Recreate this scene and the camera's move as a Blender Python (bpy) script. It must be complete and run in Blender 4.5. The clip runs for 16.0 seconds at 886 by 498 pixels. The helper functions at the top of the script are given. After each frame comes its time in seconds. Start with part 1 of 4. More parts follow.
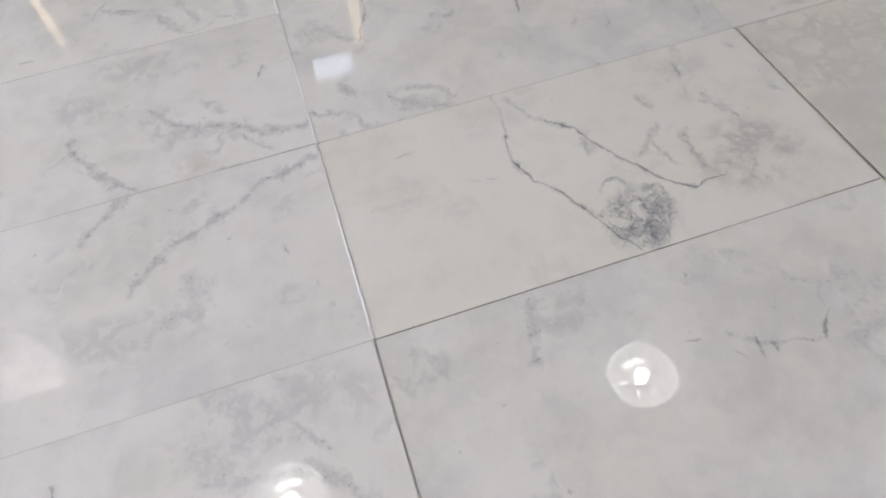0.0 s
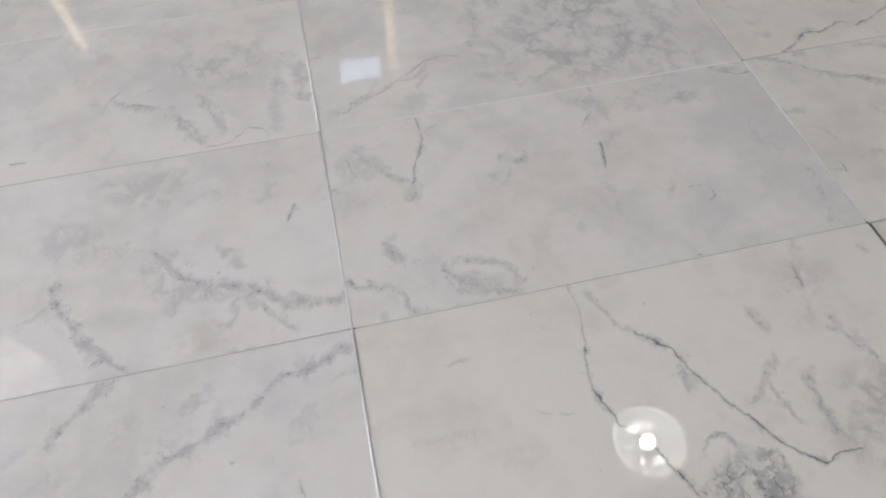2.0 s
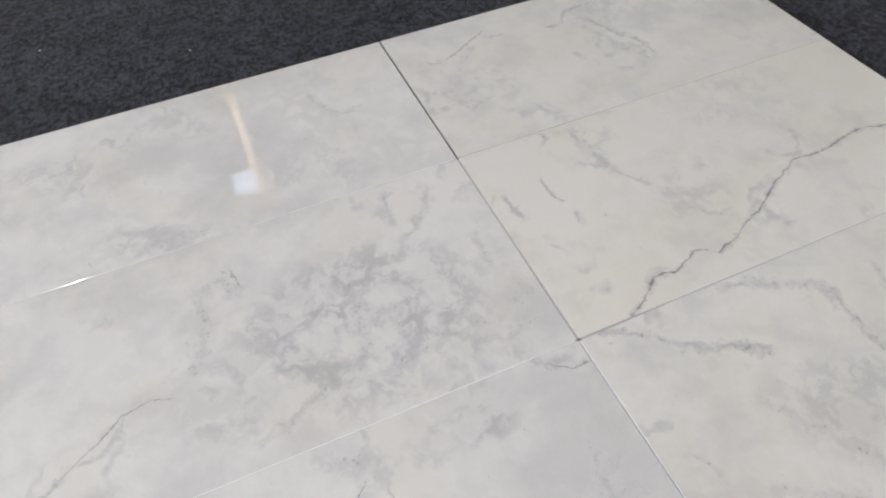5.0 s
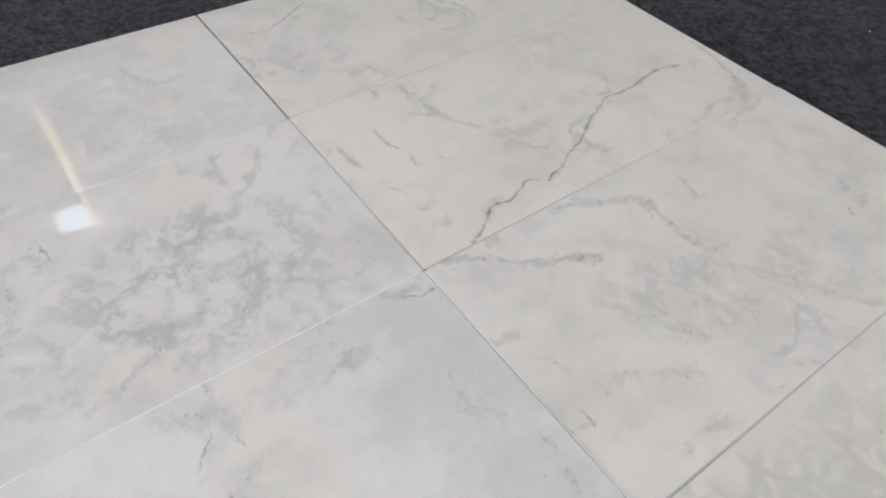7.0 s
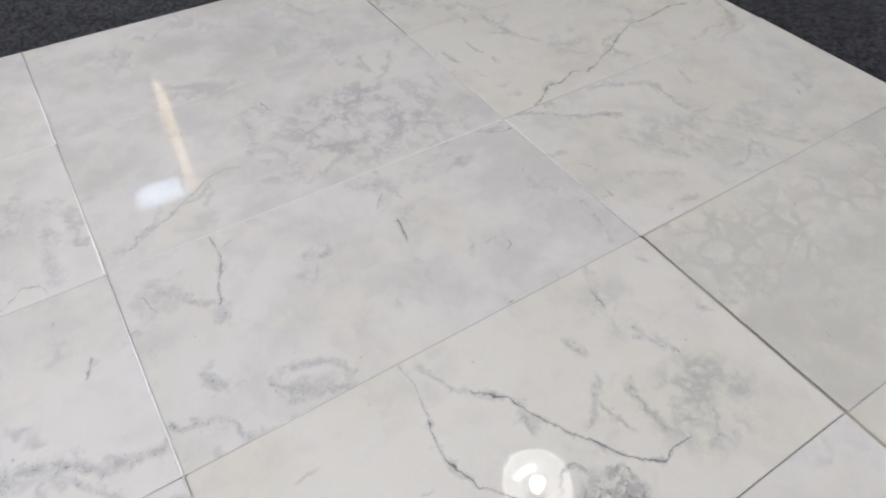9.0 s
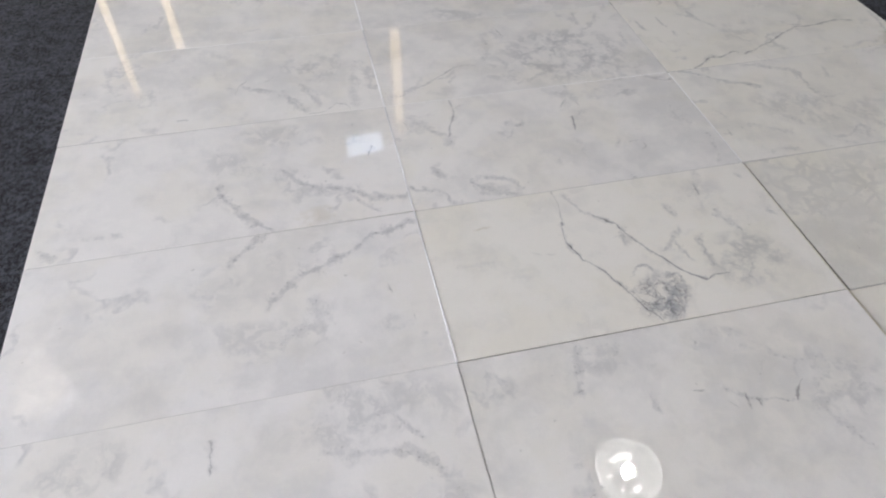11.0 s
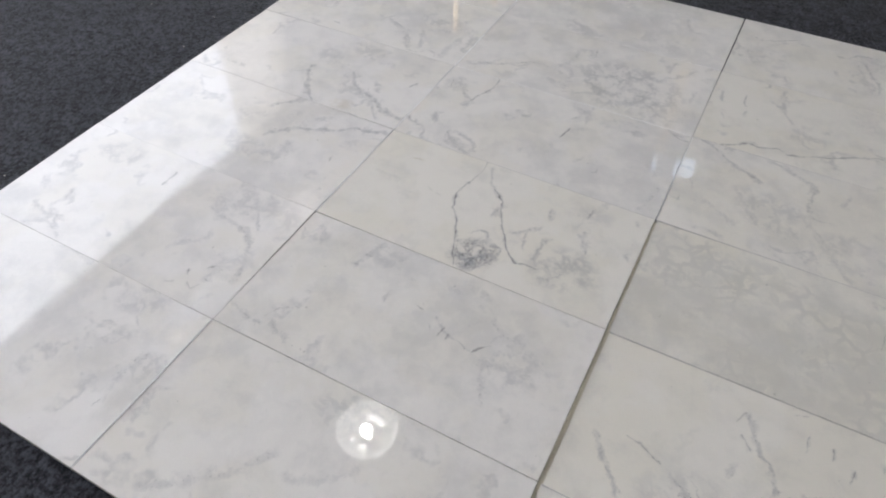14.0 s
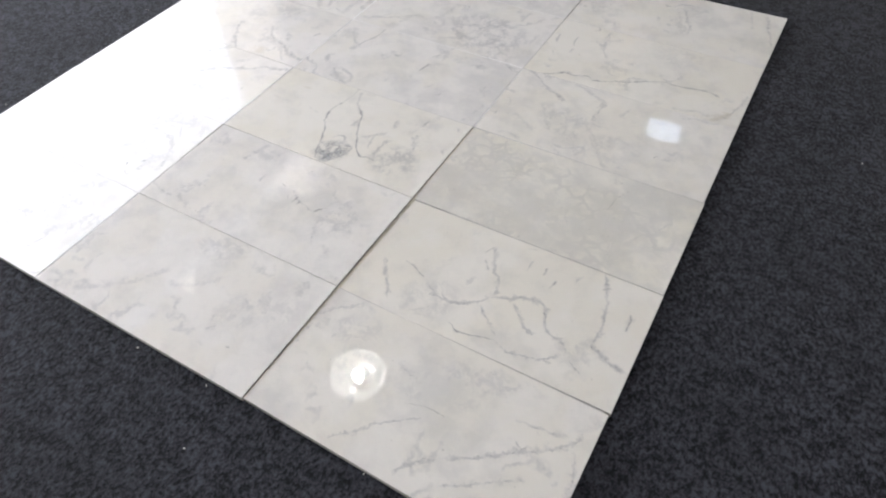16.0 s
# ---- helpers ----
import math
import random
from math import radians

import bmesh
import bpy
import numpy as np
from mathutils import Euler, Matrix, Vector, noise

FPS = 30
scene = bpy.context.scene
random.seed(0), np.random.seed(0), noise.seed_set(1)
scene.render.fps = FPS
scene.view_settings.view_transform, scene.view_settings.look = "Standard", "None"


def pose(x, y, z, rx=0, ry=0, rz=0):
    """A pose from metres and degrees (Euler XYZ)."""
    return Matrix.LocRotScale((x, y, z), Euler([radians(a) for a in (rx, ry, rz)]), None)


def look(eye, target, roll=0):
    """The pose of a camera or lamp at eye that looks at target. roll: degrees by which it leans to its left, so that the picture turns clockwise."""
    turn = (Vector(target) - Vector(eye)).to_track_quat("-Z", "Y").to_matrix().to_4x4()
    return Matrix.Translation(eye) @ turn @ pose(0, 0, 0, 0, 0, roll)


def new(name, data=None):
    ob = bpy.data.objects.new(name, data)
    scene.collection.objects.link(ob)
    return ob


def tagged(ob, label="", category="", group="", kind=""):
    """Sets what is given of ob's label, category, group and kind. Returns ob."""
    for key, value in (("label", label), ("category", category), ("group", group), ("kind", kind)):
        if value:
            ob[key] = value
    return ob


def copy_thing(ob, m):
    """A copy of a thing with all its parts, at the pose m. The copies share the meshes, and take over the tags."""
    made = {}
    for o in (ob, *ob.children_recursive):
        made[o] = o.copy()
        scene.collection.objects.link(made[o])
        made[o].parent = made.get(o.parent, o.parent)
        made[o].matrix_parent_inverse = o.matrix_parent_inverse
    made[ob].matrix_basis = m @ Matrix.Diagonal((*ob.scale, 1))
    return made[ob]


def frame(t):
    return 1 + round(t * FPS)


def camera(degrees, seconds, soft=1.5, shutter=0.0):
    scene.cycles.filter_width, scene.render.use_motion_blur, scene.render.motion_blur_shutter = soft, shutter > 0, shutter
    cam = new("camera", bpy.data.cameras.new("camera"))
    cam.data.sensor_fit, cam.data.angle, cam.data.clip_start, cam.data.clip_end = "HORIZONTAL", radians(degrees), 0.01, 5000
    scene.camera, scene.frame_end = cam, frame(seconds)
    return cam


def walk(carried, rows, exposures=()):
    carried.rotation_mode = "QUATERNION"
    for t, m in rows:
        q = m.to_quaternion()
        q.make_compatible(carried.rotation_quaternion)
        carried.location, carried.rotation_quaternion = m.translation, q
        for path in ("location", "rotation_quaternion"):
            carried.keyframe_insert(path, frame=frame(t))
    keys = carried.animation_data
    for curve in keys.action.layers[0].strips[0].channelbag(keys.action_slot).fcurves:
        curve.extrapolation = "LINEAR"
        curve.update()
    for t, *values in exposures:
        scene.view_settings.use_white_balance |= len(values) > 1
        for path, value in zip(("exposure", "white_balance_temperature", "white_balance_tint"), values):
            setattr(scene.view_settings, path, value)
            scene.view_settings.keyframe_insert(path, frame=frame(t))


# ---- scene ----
cam = camera(68.2, 16.0, soft=2.0)
PATH = [
    (0, (0.012, -0.338, 0.605), (0.256, 0.799, -1.022), -7.1),
    (0.5, (0.034, -0.267, 0.582), (0.259, 0.855, -1.058), -4.3),
    (1, (0.044, -0.195, 0.608), (0.256, 0.931, -1.031), -3.7),
    (1.5, (0.041, -0.117, 0.628), (0.267, 1.015, -1.005), -2.9),
    (2, (0.032, -0.047, 0.615), (0.258, 1.094, -1.012), -1.9),
    (2.5, (0.055, 0.027, 0.588), (0.271, 1.183, -1.03), -1.2),
    (3, (0.082, 0.12, 0.58), (0.288, 1.285, -1.032), -1.5),
    (3.5, (0.157, 0.198, 0.575), (0.364, 1.358, -1.041), -3.9),
    (4, (0.23, 0.259, 0.593), (0.502, 1.431, -1.004), -5.3),
    (4.5, (0.307, 0.301, 0.606), (0.595, 1.499, -0.969), -6.4),
    (5, (0.364, 0.323, 0.578), (0.809, 1.533, -0.951), -4.0),
    (5.2, (0.396, 0.328, 0.564), (0.912, 1.522, -0.955), -2.2),
    (7.3, (0.33, 0.229, 0.512), (1.169, 1.277, -0.97), 3.6),
    (7.5, (0.296, 0.207, 0.523), (1.132, 1.254, -0.961), 3.6),
    (8, (0.202, 0.133, 0.553), (1.018, 1.196, -0.931), 2.9),
    (8.2, (0.17, 0.102, 0.559), (0.982, 1.172, -0.923), 2.7),
    (10.3, (-0.087, -0.329, 0.733), (0.446, 0.921, -0.734), 0.1),
    (10.5, (-0.111, -0.364, 0.736), (0.39, 0.888, -0.741), 1.0),
    (11, (-0.137, -0.475, 0.766), (0.179, 0.842, -0.705), 0.9),
    (11.5, (-0.162, -0.569, 0.808), (-0.11, 0.781, -0.667), 1.2),
    (12, (-0.078, -0.644, 0.825), (-0.329, 0.691, -0.643), 1.4),
    (12.5, (0.112, -0.67, 0.848), (-0.262, 0.632, -0.623), 3.8),
    (13, (0.309, -0.625, 0.857), (-0.19, 0.63, -0.618), 3.1),
    (13.5, (0.484, -0.646, 0.884), (-0.115, 0.562, -0.593), 1.3),
    (14, (0.666, -0.716, 0.925), (0.04, 0.477, -0.552), 0.6),
    (14.5, (0.852, -0.733, 0.981), (0.196, 0.431, -0.507), -0.7),
    (15, (1.032, -0.767, 1.016), (0.35, 0.379, -0.475), -1.6),
    (15.5, (1.154, -0.817, 1.049), (0.459, 0.307, -0.452), -2.2),
    (16, (1.278, -0.913, 1.102), (0.565, 0.191, -0.406), -3.4),
]
walk(cam, [(t, look(eye, target, roll)) for t, eye, target, roll in PATH],
     exposures=[(0.0, 0.22, 6550, 18), (0.5, -0.03, 6550, 18), (1.5, 0.07, 6550, 17), (3.0, 0.22, 6550, 16), (4.0, 0.17, 6500, 16), (5.0, 0.61, 6500, 16), (8.0, 0.59, 6450, 16), (10.5, 0.33, 6500, 17), (11.5, 0.27, 6450, 17), (12.5, 0.19, 6450, 17), (13.5, 0.22, 6450, 16), (14.0, 0.25, 6480, 16), (14.5, 0.47, 6500, 16), (15.0, 0.43, 6500, 16), (15.5, 0.45, 6500, 16), (16.0, 0.65, 6520, 16)])

# ---- light ----
world = bpy.data.worlds.new("sky")
scene.world = world
world.use_nodes = True
wn = world.node_tree.nodes
sky = wn.new("ShaderNodeTexSky")
sky.sky_type = "NISHITA"
sky.sun_disc = False
sky.sun_elevation, sky.sun_rotation = radians(48), radians(-95)
world.node_tree.links.new(sky.outputs[0], wn["Background"].inputs[0])
wn["Background"].inputs[1].default_value = 0.12

CEIL = 4.4
ROOM = (-2.4, 5.4, -4.2, 5.2)          # west, east, south, north
HEAD, SILL = 2.10, 0.12                # shopfront window
WIN_S, WIN_N, PANEL_N = -3.4, 1.97, 2.54
DAYLIGHT, SKYLIGHT, BULB, STRIP, CLERE = 1.66, 1.8, 300.0, 2.2, 3.2


# ---- materials ----
def material(name):
    m = bpy.data.materials.new(name)
    m.use_nodes = True
    t = m.node_tree
    return m, t, t.nodes["Principled BSDF"]


def node(t, kind, **settings):
    n = t.nodes.new("ShaderNode" + kind)
    for key, value in settings.items():
        if key == "op":
            n.operation = value
        elif key == "clamp":
            n.use_clamp = value
    return n


def link(t, a, b):
    t.links.new(a, b)


def math_node(t, op, a, b=None, c=None, clamp=False):
    n = t.nodes.new("ShaderNodeMath")
    n.operation, n.use_clamp = op, clamp
    for k, v in enumerate((a, b, c)):
        if v is None:
            continue
        if isinstance(v, (int, float)):
            n.inputs[k].default_value = v
        else:
            t.links.new(v, n.inputs[k])
    return n.outputs[0]


def vec_node(t, op, a, b=None):
    n = t.nodes.new("ShaderNodeVectorMath")
    n.operation = op
    for k, v in enumerate((a, b)):
        if v is None:
            continue
        if isinstance(v, (tuple, list)):
            n.inputs[k].default_value = v
        elif isinstance(v, (int, float)):
            n.inputs["Scale"].default_value = v
        else:
            t.links.new(v, n.inputs[k])
    return n.outputs["Value"] if op in ("DOT_PRODUCT", "LENGTH") else n.outputs[0]


def noise_node(t, vec, scale, detail=3.0, rough=0.5, distortion=0.0):
    n = t.nodes.new("ShaderNodeTexNoise")
    n.inputs["Scale"].default_value = scale
    n.inputs["Detail"].default_value = detail
    n.inputs["Roughness"].default_value = rough
    n.inputs["Distortion"].default_value = distortion
    if vec is not None:
        t.links.new(vec, n.inputs["Vector"])
    return n


def ramp(t, fac, lo, hi, a=0.0, b=1.0):
    n = t.nodes.new("ShaderNodeMapRange")
    n.interpolation_type = "SMOOTHSTEP"
    for k, v in enumerate((lo, hi, a, b)):
        n.inputs[k + 1].default_value = v
    t.links.new(fac, n.inputs[0])
    return n.outputs[0]


def mix(t, fac, a, b):
    n = t.nodes.new("ShaderNodeMix")
    n.data_type = "RGBA"
    for k, v in ((0, fac), (6, a), (7, b)):
        if isinstance(v, (int, float)):
            n.inputs[k].default_value = v
        elif isinstance(v, tuple):
            n.inputs[k].default_value = (*v, 1)
        else:
            t.links.new(v, n.inputs[k])
    return n.outputs[2]


def bump(t, shader, height, strength, distance):
    n = t.nodes.new("ShaderNodeBump")
    n.inputs["Strength"].default_value = strength
    n.inputs["Distance"].default_value = distance
    t.links.new(height, n.inputs["Height"])
    t.links.new(n.outputs[0], shader.inputs["Normal"])


def plain(name, colour, rough=0.6, grain=40.0, vary=0.08, relief=0.0005, metal=0.0):
    """A painted or plain surface with grain and soft stains."""
    m, t, p = material(name)
    co = t.nodes.new("ShaderNodeTexCoord").outputs["Object"]
    fine = noise_node(t, co, grain, 4)
    wide = noise_node(t, co, grain / 22, 3)
    dark = tuple(c * (1 - 2.2 * vary) for c in colour)
    f = math_node(t, "MULTIPLY_ADD", fine.outputs[0], 0.5, math_node(t, "MULTIPLY", wide.outputs[0], 0.5))
    link(t, mix(t, ramp(t, f, 0.3, 0.7), dark, colour), p.inputs["Base Color"])
    p.inputs["Roughness"].default_value = rough
    p.inputs["Metallic"].default_value = metal
    if relief:
        bump(t, p, fine.outputs[0], 0.4, relief)
    return m


def glow(name, colour, strength):
    m, t, p = material(name)
    t.nodes.remove(p)
    e = t.nodes.new("ShaderNodeEmission")
    e.inputs[0].default_value, e.inputs[1].default_value = (*colour, 1), strength
    link(t, e.outputs[0], t.nodes["Material Output"].inputs[0])
    return m


def carpet_material():
    m, t, p = material("charcoal_carpet")
    co = t.nodes.new("ShaderNodeTexCoord").outputs["Object"]
    fibre = noise_node(t, co, 420, 4, 0.75)
    tuft = noise_node(t, vec_node(t, "MULTIPLY", co, (1.0, 0.72, 1.0)), 130, 4, 0.65)
    clump = noise_node(t, co, 42, 3, 0.6)
    wide = noise_node(t, co, 3.0, 4, 0.6)
    f = math_node(t, "MULTIPLY_ADD", fibre.outputs[0], 0.25, math_node(t, "MULTIPLY_ADD", tuft.outputs[0], 0.5, math_node(t, "MULTIPLY", clump.outputs[0], 0.25)))
    base = mix(t, ramp(t, f, 0.42, 0.60), (0.0055, 0.0057, 0.0072), (0.073, 0.076, 0.094))
    base = mix(t, ramp(t, fibre.outputs[0], 0.66, 0.72, 0.0, 0.5), base, (0.17, 0.17, 0.18))
    link(t, mix(t, ramp(t, wide.outputs[0], 0.3, 0.7, 0.0, 0.3), base, (0.016, 0.0165, 0.0195)), p.inputs["Base Color"])
    p.inputs["Roughness"].default_value = 0.95
    p.inputs["Specular IOR Level"].default_value = 0.15
    p.inputs["Sheen Weight"].default_value = 0.1
    bump(t, p, f, 1.0, 0.007)
    return m


VEINS, CRACKS, RUST, MOTTLES = {}, {}, {}, {}


def vein(col, row, width, strength, *points):
    VEINS.setdefault((col, row), []).append((width, strength, points))


def crack(col, row, width, strength, *points):
    CRACKS.setdefault((col, row), []).append((width, strength, points))


def rust(col, row, width, strength, *points):
    RUST.setdefault((col, row), []).append((width, strength, points))


def mottle(col, row, x, y, a, b, turn, strength):
    MOTTLES.setdefault((col, row), []).append((x, y, a, b, turn, strength))


# The stone's own markings, tile by tile: metres from each tile's middle, widths in millimetres.
mottle(0, -2, 0.172, 0.127, 0.053, 0.032, -164, 0.4)
vein(0, -2, 6.4, 0.35, (-0.078, 0.145), (-0.013, 0.152), (0.024, 0.144))
vein(0, -2, 8.0, 0.35, (-0.172, 0.027), (-0.153, 0.059))
vein(0, -2, 6.4, 0.45, (0.251, -0.022), (0.253, 0.014), (0.270, 0.051))
crack(0, -2, 2.5, 0.4, (0.254, -0.065), (0.255, -0.050))
mottle(0, -2, 0.272, 0.024, 0.064, 0.036, -161, 0.4)
mottle(0, -1, 0.265, 0.100, 0.043, 0.036, 100, 0.3)
vein(0, -1, 8.0, 0.35, (-0.191, -0.152), (-0.158, -0.129), (-0.108, -0.130))
crack(0, -1, 2.5, 0.5, (-0.022, 0.107), (-0.024, 0.082), (-0.024, 0.064))
vein(0, -1, 7.2, 0.45, (0.110, 0.062), (0.147, 0.051), (0.190, 0.050), (0.234, 0.029), (0.263, -0.011), (0.285, -0.067))
vein(0, -1, 5.6, 0.45, (0.186, 0.122), (0.209, 0.084), (0.240, 0.051))
vein(0, -1, 6.4, 0.35, (0.103, 0.093), (0.156, 0.144))
mottle(0, -1, 0.171, 0.108, 0.095, 0.052, -167, 0.4)
crack(0, -1, 2.8, 0.55, (0.218, -0.067), (0.230, -0.053), (0.246, -0.059))
crack(0, -1, 3.0, 0.55, (0.205, -0.109), (0.221, -0.118), (0.231, -0.103))
crack(0, -1, 2.5, 0.5, (0.187, -0.086), (0.196, -0.096))
crack(0, -1, 2.5, 0.5, (0.230, -0.089), (0.241, -0.089))
crack(0, -1, 2.5, 0.45, (0.170, -0.129), (0.182, -0.119))
vein(0, -1, 5.6, 0.45, (-0.142, -0.099), (-0.120, -0.129), (-0.091, -0.147))
vein(0, -1, 5.6, 0.4, (-0.223, -0.089), (-0.187, -0.109), (-0.152, -0.104))
crack(0, -1, 1.8, 0.4, (-0.114, -0.045), (-0.108, -0.040))
vein(0, -1, 6.4, 0.4, (-0.168, -0.064), (-0.173, -0.030))
vein(0, -1, 6.4, 0.3, (-0.263, -0.029), (-0.228, -0.061))
mottle(0, -1, -0.175, 0.101, 0.063, 0.034, -171, 0.4)
vein(0, -1, 6.4, 0.4, (0.228, -0.091), (0.247, -0.054))
mottle(0, -1, 0.245, -0.038, 0.051, 0.037, -174, 0.35)
vein(0, 0, 7.0, 0.65, (0.073, 0.152), (0.045, 0.143), (0.021, 0.116), (-0.001, 0.092))
vein(0, 0, 7.0, 0.6, (0.300, 0.137), (0.275, 0.124), (0.248, 0.120), (0.228, 0.113), (0.201, 0.088), (0.169, 0.076), (0.144, 0.064), (0.114, 0.054), (0.079, 0.023), (0.057, -0.004))
vein(0, 0, 12.0, 0.35, (0.132, -0.053), (0.130, -0.022), (0.125, 0.005))
vein(0, 0, 12.0, 0.35, (0.119, -0.044), (0.086, -0.058), (0.065, -0.070))
mottle(0, 0, 0.090, 0.076, 0.041, 0.031, 134, 0.35)
mottle(0, 0, -0.015, 0.049, 0.062, 0.043, 134, 0.35)
mottle(0, 0, 0.038, -0.057, 0.067, 0.032, 159, 0.35)
crack(0, 0, 2.0, 0.55, (0.236, 0.008), (0.239, -0.004), (0.241, -0.012))
crack(0, 0, 1.5, 0.4, (0.263, -0.059), (0.263, -0.067))
vein(0, 0, 6.0, 0.4, (0.270, -0.090), (0.272, -0.102))
rust(0, 1, 14.0, 0.35, (0.148, -0.112), (0.150, -0.147))
vein(0, 1, 7.0, 0.65, (-0.010, -0.022), (-0.004, -0.059), (0.022, -0.098), (0.043, -0.124), (0.076, -0.151))
vein(0, 1, 8.0, 0.6, (0.304, -0.115), (0.257, -0.103), (0.217, -0.087), (0.191, -0.070), (0.136, -0.049), (0.108, -0.017), (0.087, 0.005))
vein(0, 1, 8.0, 0.4, (0.122, -0.078), (0.136, -0.053))
vein(0, 1, 5.0, 0.4, (0.191, -0.059), (0.210, -0.094), (0.253, -0.142))
vein(0, 1, 10.0, 0.35, (-0.024, 0.073), (0.051, 0.010), (0.094, 0.008))
mottle(0, 1, 0.007, 0.032, 0.057, 0.036, 146, 0.4)
crack(0, 1, 2.2, 0.65, (0.262, 0.037), (0.257, 0.022), (0.251, 0.009))
crack(0, 1, 3.0, 0.65, (0.261, 0.034), (0.256, 0.020), (0.251, 0.009))
vein(0, 1, 4.0, 0.5, (0.227, 0.102), (0.237, 0.111))
mottle(0, 1, 0.103, 0.097, 0.096, 0.034, 166, 0.4)
mottle(0, 1, 0.226, 0.065, 0.042, 0.020, 164, 0.35)
mottle(0, 1, 0.149, -0.064, 0.047, 0.020, 165, 0.4)
vein(0, 1, 5.0, 0.45, (-0.292, -0.119), (-0.261, -0.141))
crack(0, 2, 1.6, 0.5, (-0.092, -0.114), (-0.072, -0.120))
vein(0, 2, 7.0, 0.6, (0.031, -0.024), (0.060, -0.040), (0.087, -0.050), (0.115, -0.075), (0.137, -0.114), (0.157, -0.139))
vein(0, 2, 5.0, 0.45, (-0.002, -0.022), (0.017, -0.035))
crack(0, 2, 2.0, 0.4, (0.016, -0.053), (0.022, -0.027), (0.042, -0.003))
crack(0, 2, 2.0, 0.5, (0.077, -0.016), (0.089, -0.008), (0.096, 0.002))
vein(0, 2, 9.0, 0.4, (0.145, -0.034), (0.167, -0.085), (0.182, -0.131))
crack(0, 2, 2.0, 0.5, (0.158, -0.147), (0.189, -0.145), (0.213, -0.121), (0.233, -0.129), (0.239, -0.143))
vein(0, 2, 10.0, 0.35, (0.277, 0.029), (0.261, -0.020), (0.253, -0.076), (0.248, -0.137))
vein(0, 2, 8.0, 0.3, (0.091, 0.125), (0.139, 0.075))
vein(0, 2, 8.0, 0.35, (0.156, 0.023), (0.192, -0.015))
mottle(0, 2, 0.177, 0.018, 0.089, 0.057, 158, 0.45)
mottle(0, 2, -0.017, 0.071, 0.072, 0.049, 128, 0.3)
vein(1, -2, 4.8, 0.4, (0.135, -0.072), (0.147, -0.049))
vein(1, -2, 7.2, 0.3, (-0.026, -0.016), (0.032, 0.010), (0.074, 0.053))
vein(1, -2, 7.2, 0.35, (-0.198, -0.125), (-0.117, -0.067), (-0.053, 0.011))
mottle(1, -2, 0.014, 0.120, 0.076, 0.039, -155, 0.4)
mottle(1, -2, 0.205, 0.022, 0.117, 0.052, -153, 0.3)
crack(1, -2, 1.5, 0.5, (0.199, -0.081), (0.207, -0.080))
vein(1, -1, 7.2, 0.5, (-0.134, 0.149), (-0.142, 0.118), (-0.153, 0.089), (-0.157, 0.065))
vein(1, -1, 7.2, 0.5, (-0.082, 0.140), (-0.089, 0.110))
vein(1, -1, 4.8, 0.5, (-0.066, 0.052), (-0.067, 0.037), (-0.066, 0.022))
crack(1, -1, 2.0, 0.5, (-0.010, 0.042), (0.006, 0.038))
crack(1, -1, 3.0, 0.6, (0.145, 0.027), (0.132, 0.013), (0.121, -0.003))
crack(1, -1, 3.0, 0.6, (0.057, 0.025), (0.053, 0.002))
crack(1, -1, 3.0, 0.5, (0.071, 0.016), (0.071, 0.001))
vein(1, -1, 3.2, 0.6, (0.028, 0.036), (0.039, 0.028), (0.053, 0.020), (0.076, 0.012), (0.103, 0.005), (0.121, -0.003))
crack(1, -1, 2.0, 0.5, (0.030, 0.017), (0.037, 0.005))
vein(1, -1, 6.4, 0.35, (0.119, 0.089), (0.142, 0.061), (0.202, 0.057))
vein(1, -1, 6.4, 0.4, (0.145, -0.008), (0.155, -0.044), (0.178, -0.082))
vein(1, -1, 3.2, 0.4, (0.110, 0.066), (0.095, 0.044))
vein(1, -1, 7.2, 0.35, (0.029, 0.123), (0.028, 0.097))
mottle(1, -1, -0.271, 0.104, 0.040, 0.034, 164, 0.5)
mottle(1, -1, -0.116, 0.116, 0.050, 0.030, 162, 0.45)
mottle(1, -1, 0.071, 0.107, 0.059, 0.025, 163, 0.4)
mottle(1, -1, 0.193, 0.008, 0.076, 0.051, -166, 0.45)
vein(1, -1, 5.6, 0.5, (-0.303, -0.103), (-0.274, -0.115), (-0.241, -0.120), (-0.215, -0.098))
vein(1, -1, 5.6, 0.5, (-0.215, -0.098), (-0.194, -0.116), (-0.165, -0.137))
crack(1, -1, 2.0, 0.45, (-0.230, -0.103), (-0.221, -0.078), (-0.188, -0.060))
vein(1, -1, 4.0, 0.4, (-0.202, -0.021), (-0.187, -0.023))
crack(1, 0, 2.2, 0.95, (-0.074, 0.076), (-0.080, 0.028), (-0.067, -0.010), (-0.050, -0.033), (-0.025, -0.081), (-0.012, -0.119), (0.004, -0.149))
crack(1, 0, 1.6, 0.5, (-0.064, 0.148), (-0.064, 0.117), (-0.072, 0.076))
crack(1, 0, 2.2, 0.95, (-0.014, 0.081), (0.015, 0.054), (0.024, 0.019), (0.041, -0.009), (0.060, -0.033), (0.076, -0.067), (0.103, -0.088), (0.127, -0.081), (0.146, -0.085))
vein(1, 0, 4.0, 0.5, (-0.046, 0.138), (-0.035, 0.108), (-0.014, 0.081))
vein(1, 0, 5.0, 0.5, (0.022, 0.049), (0.007, 0.005))
vein(1, 0, 5.0, 0.6, (0.137, -0.001), (0.130, -0.034), (0.134, -0.068), (0.148, -0.082))
vein(1, 0, 4.0, 0.5, (0.094, -0.004), (0.097, -0.032), (0.105, -0.050))
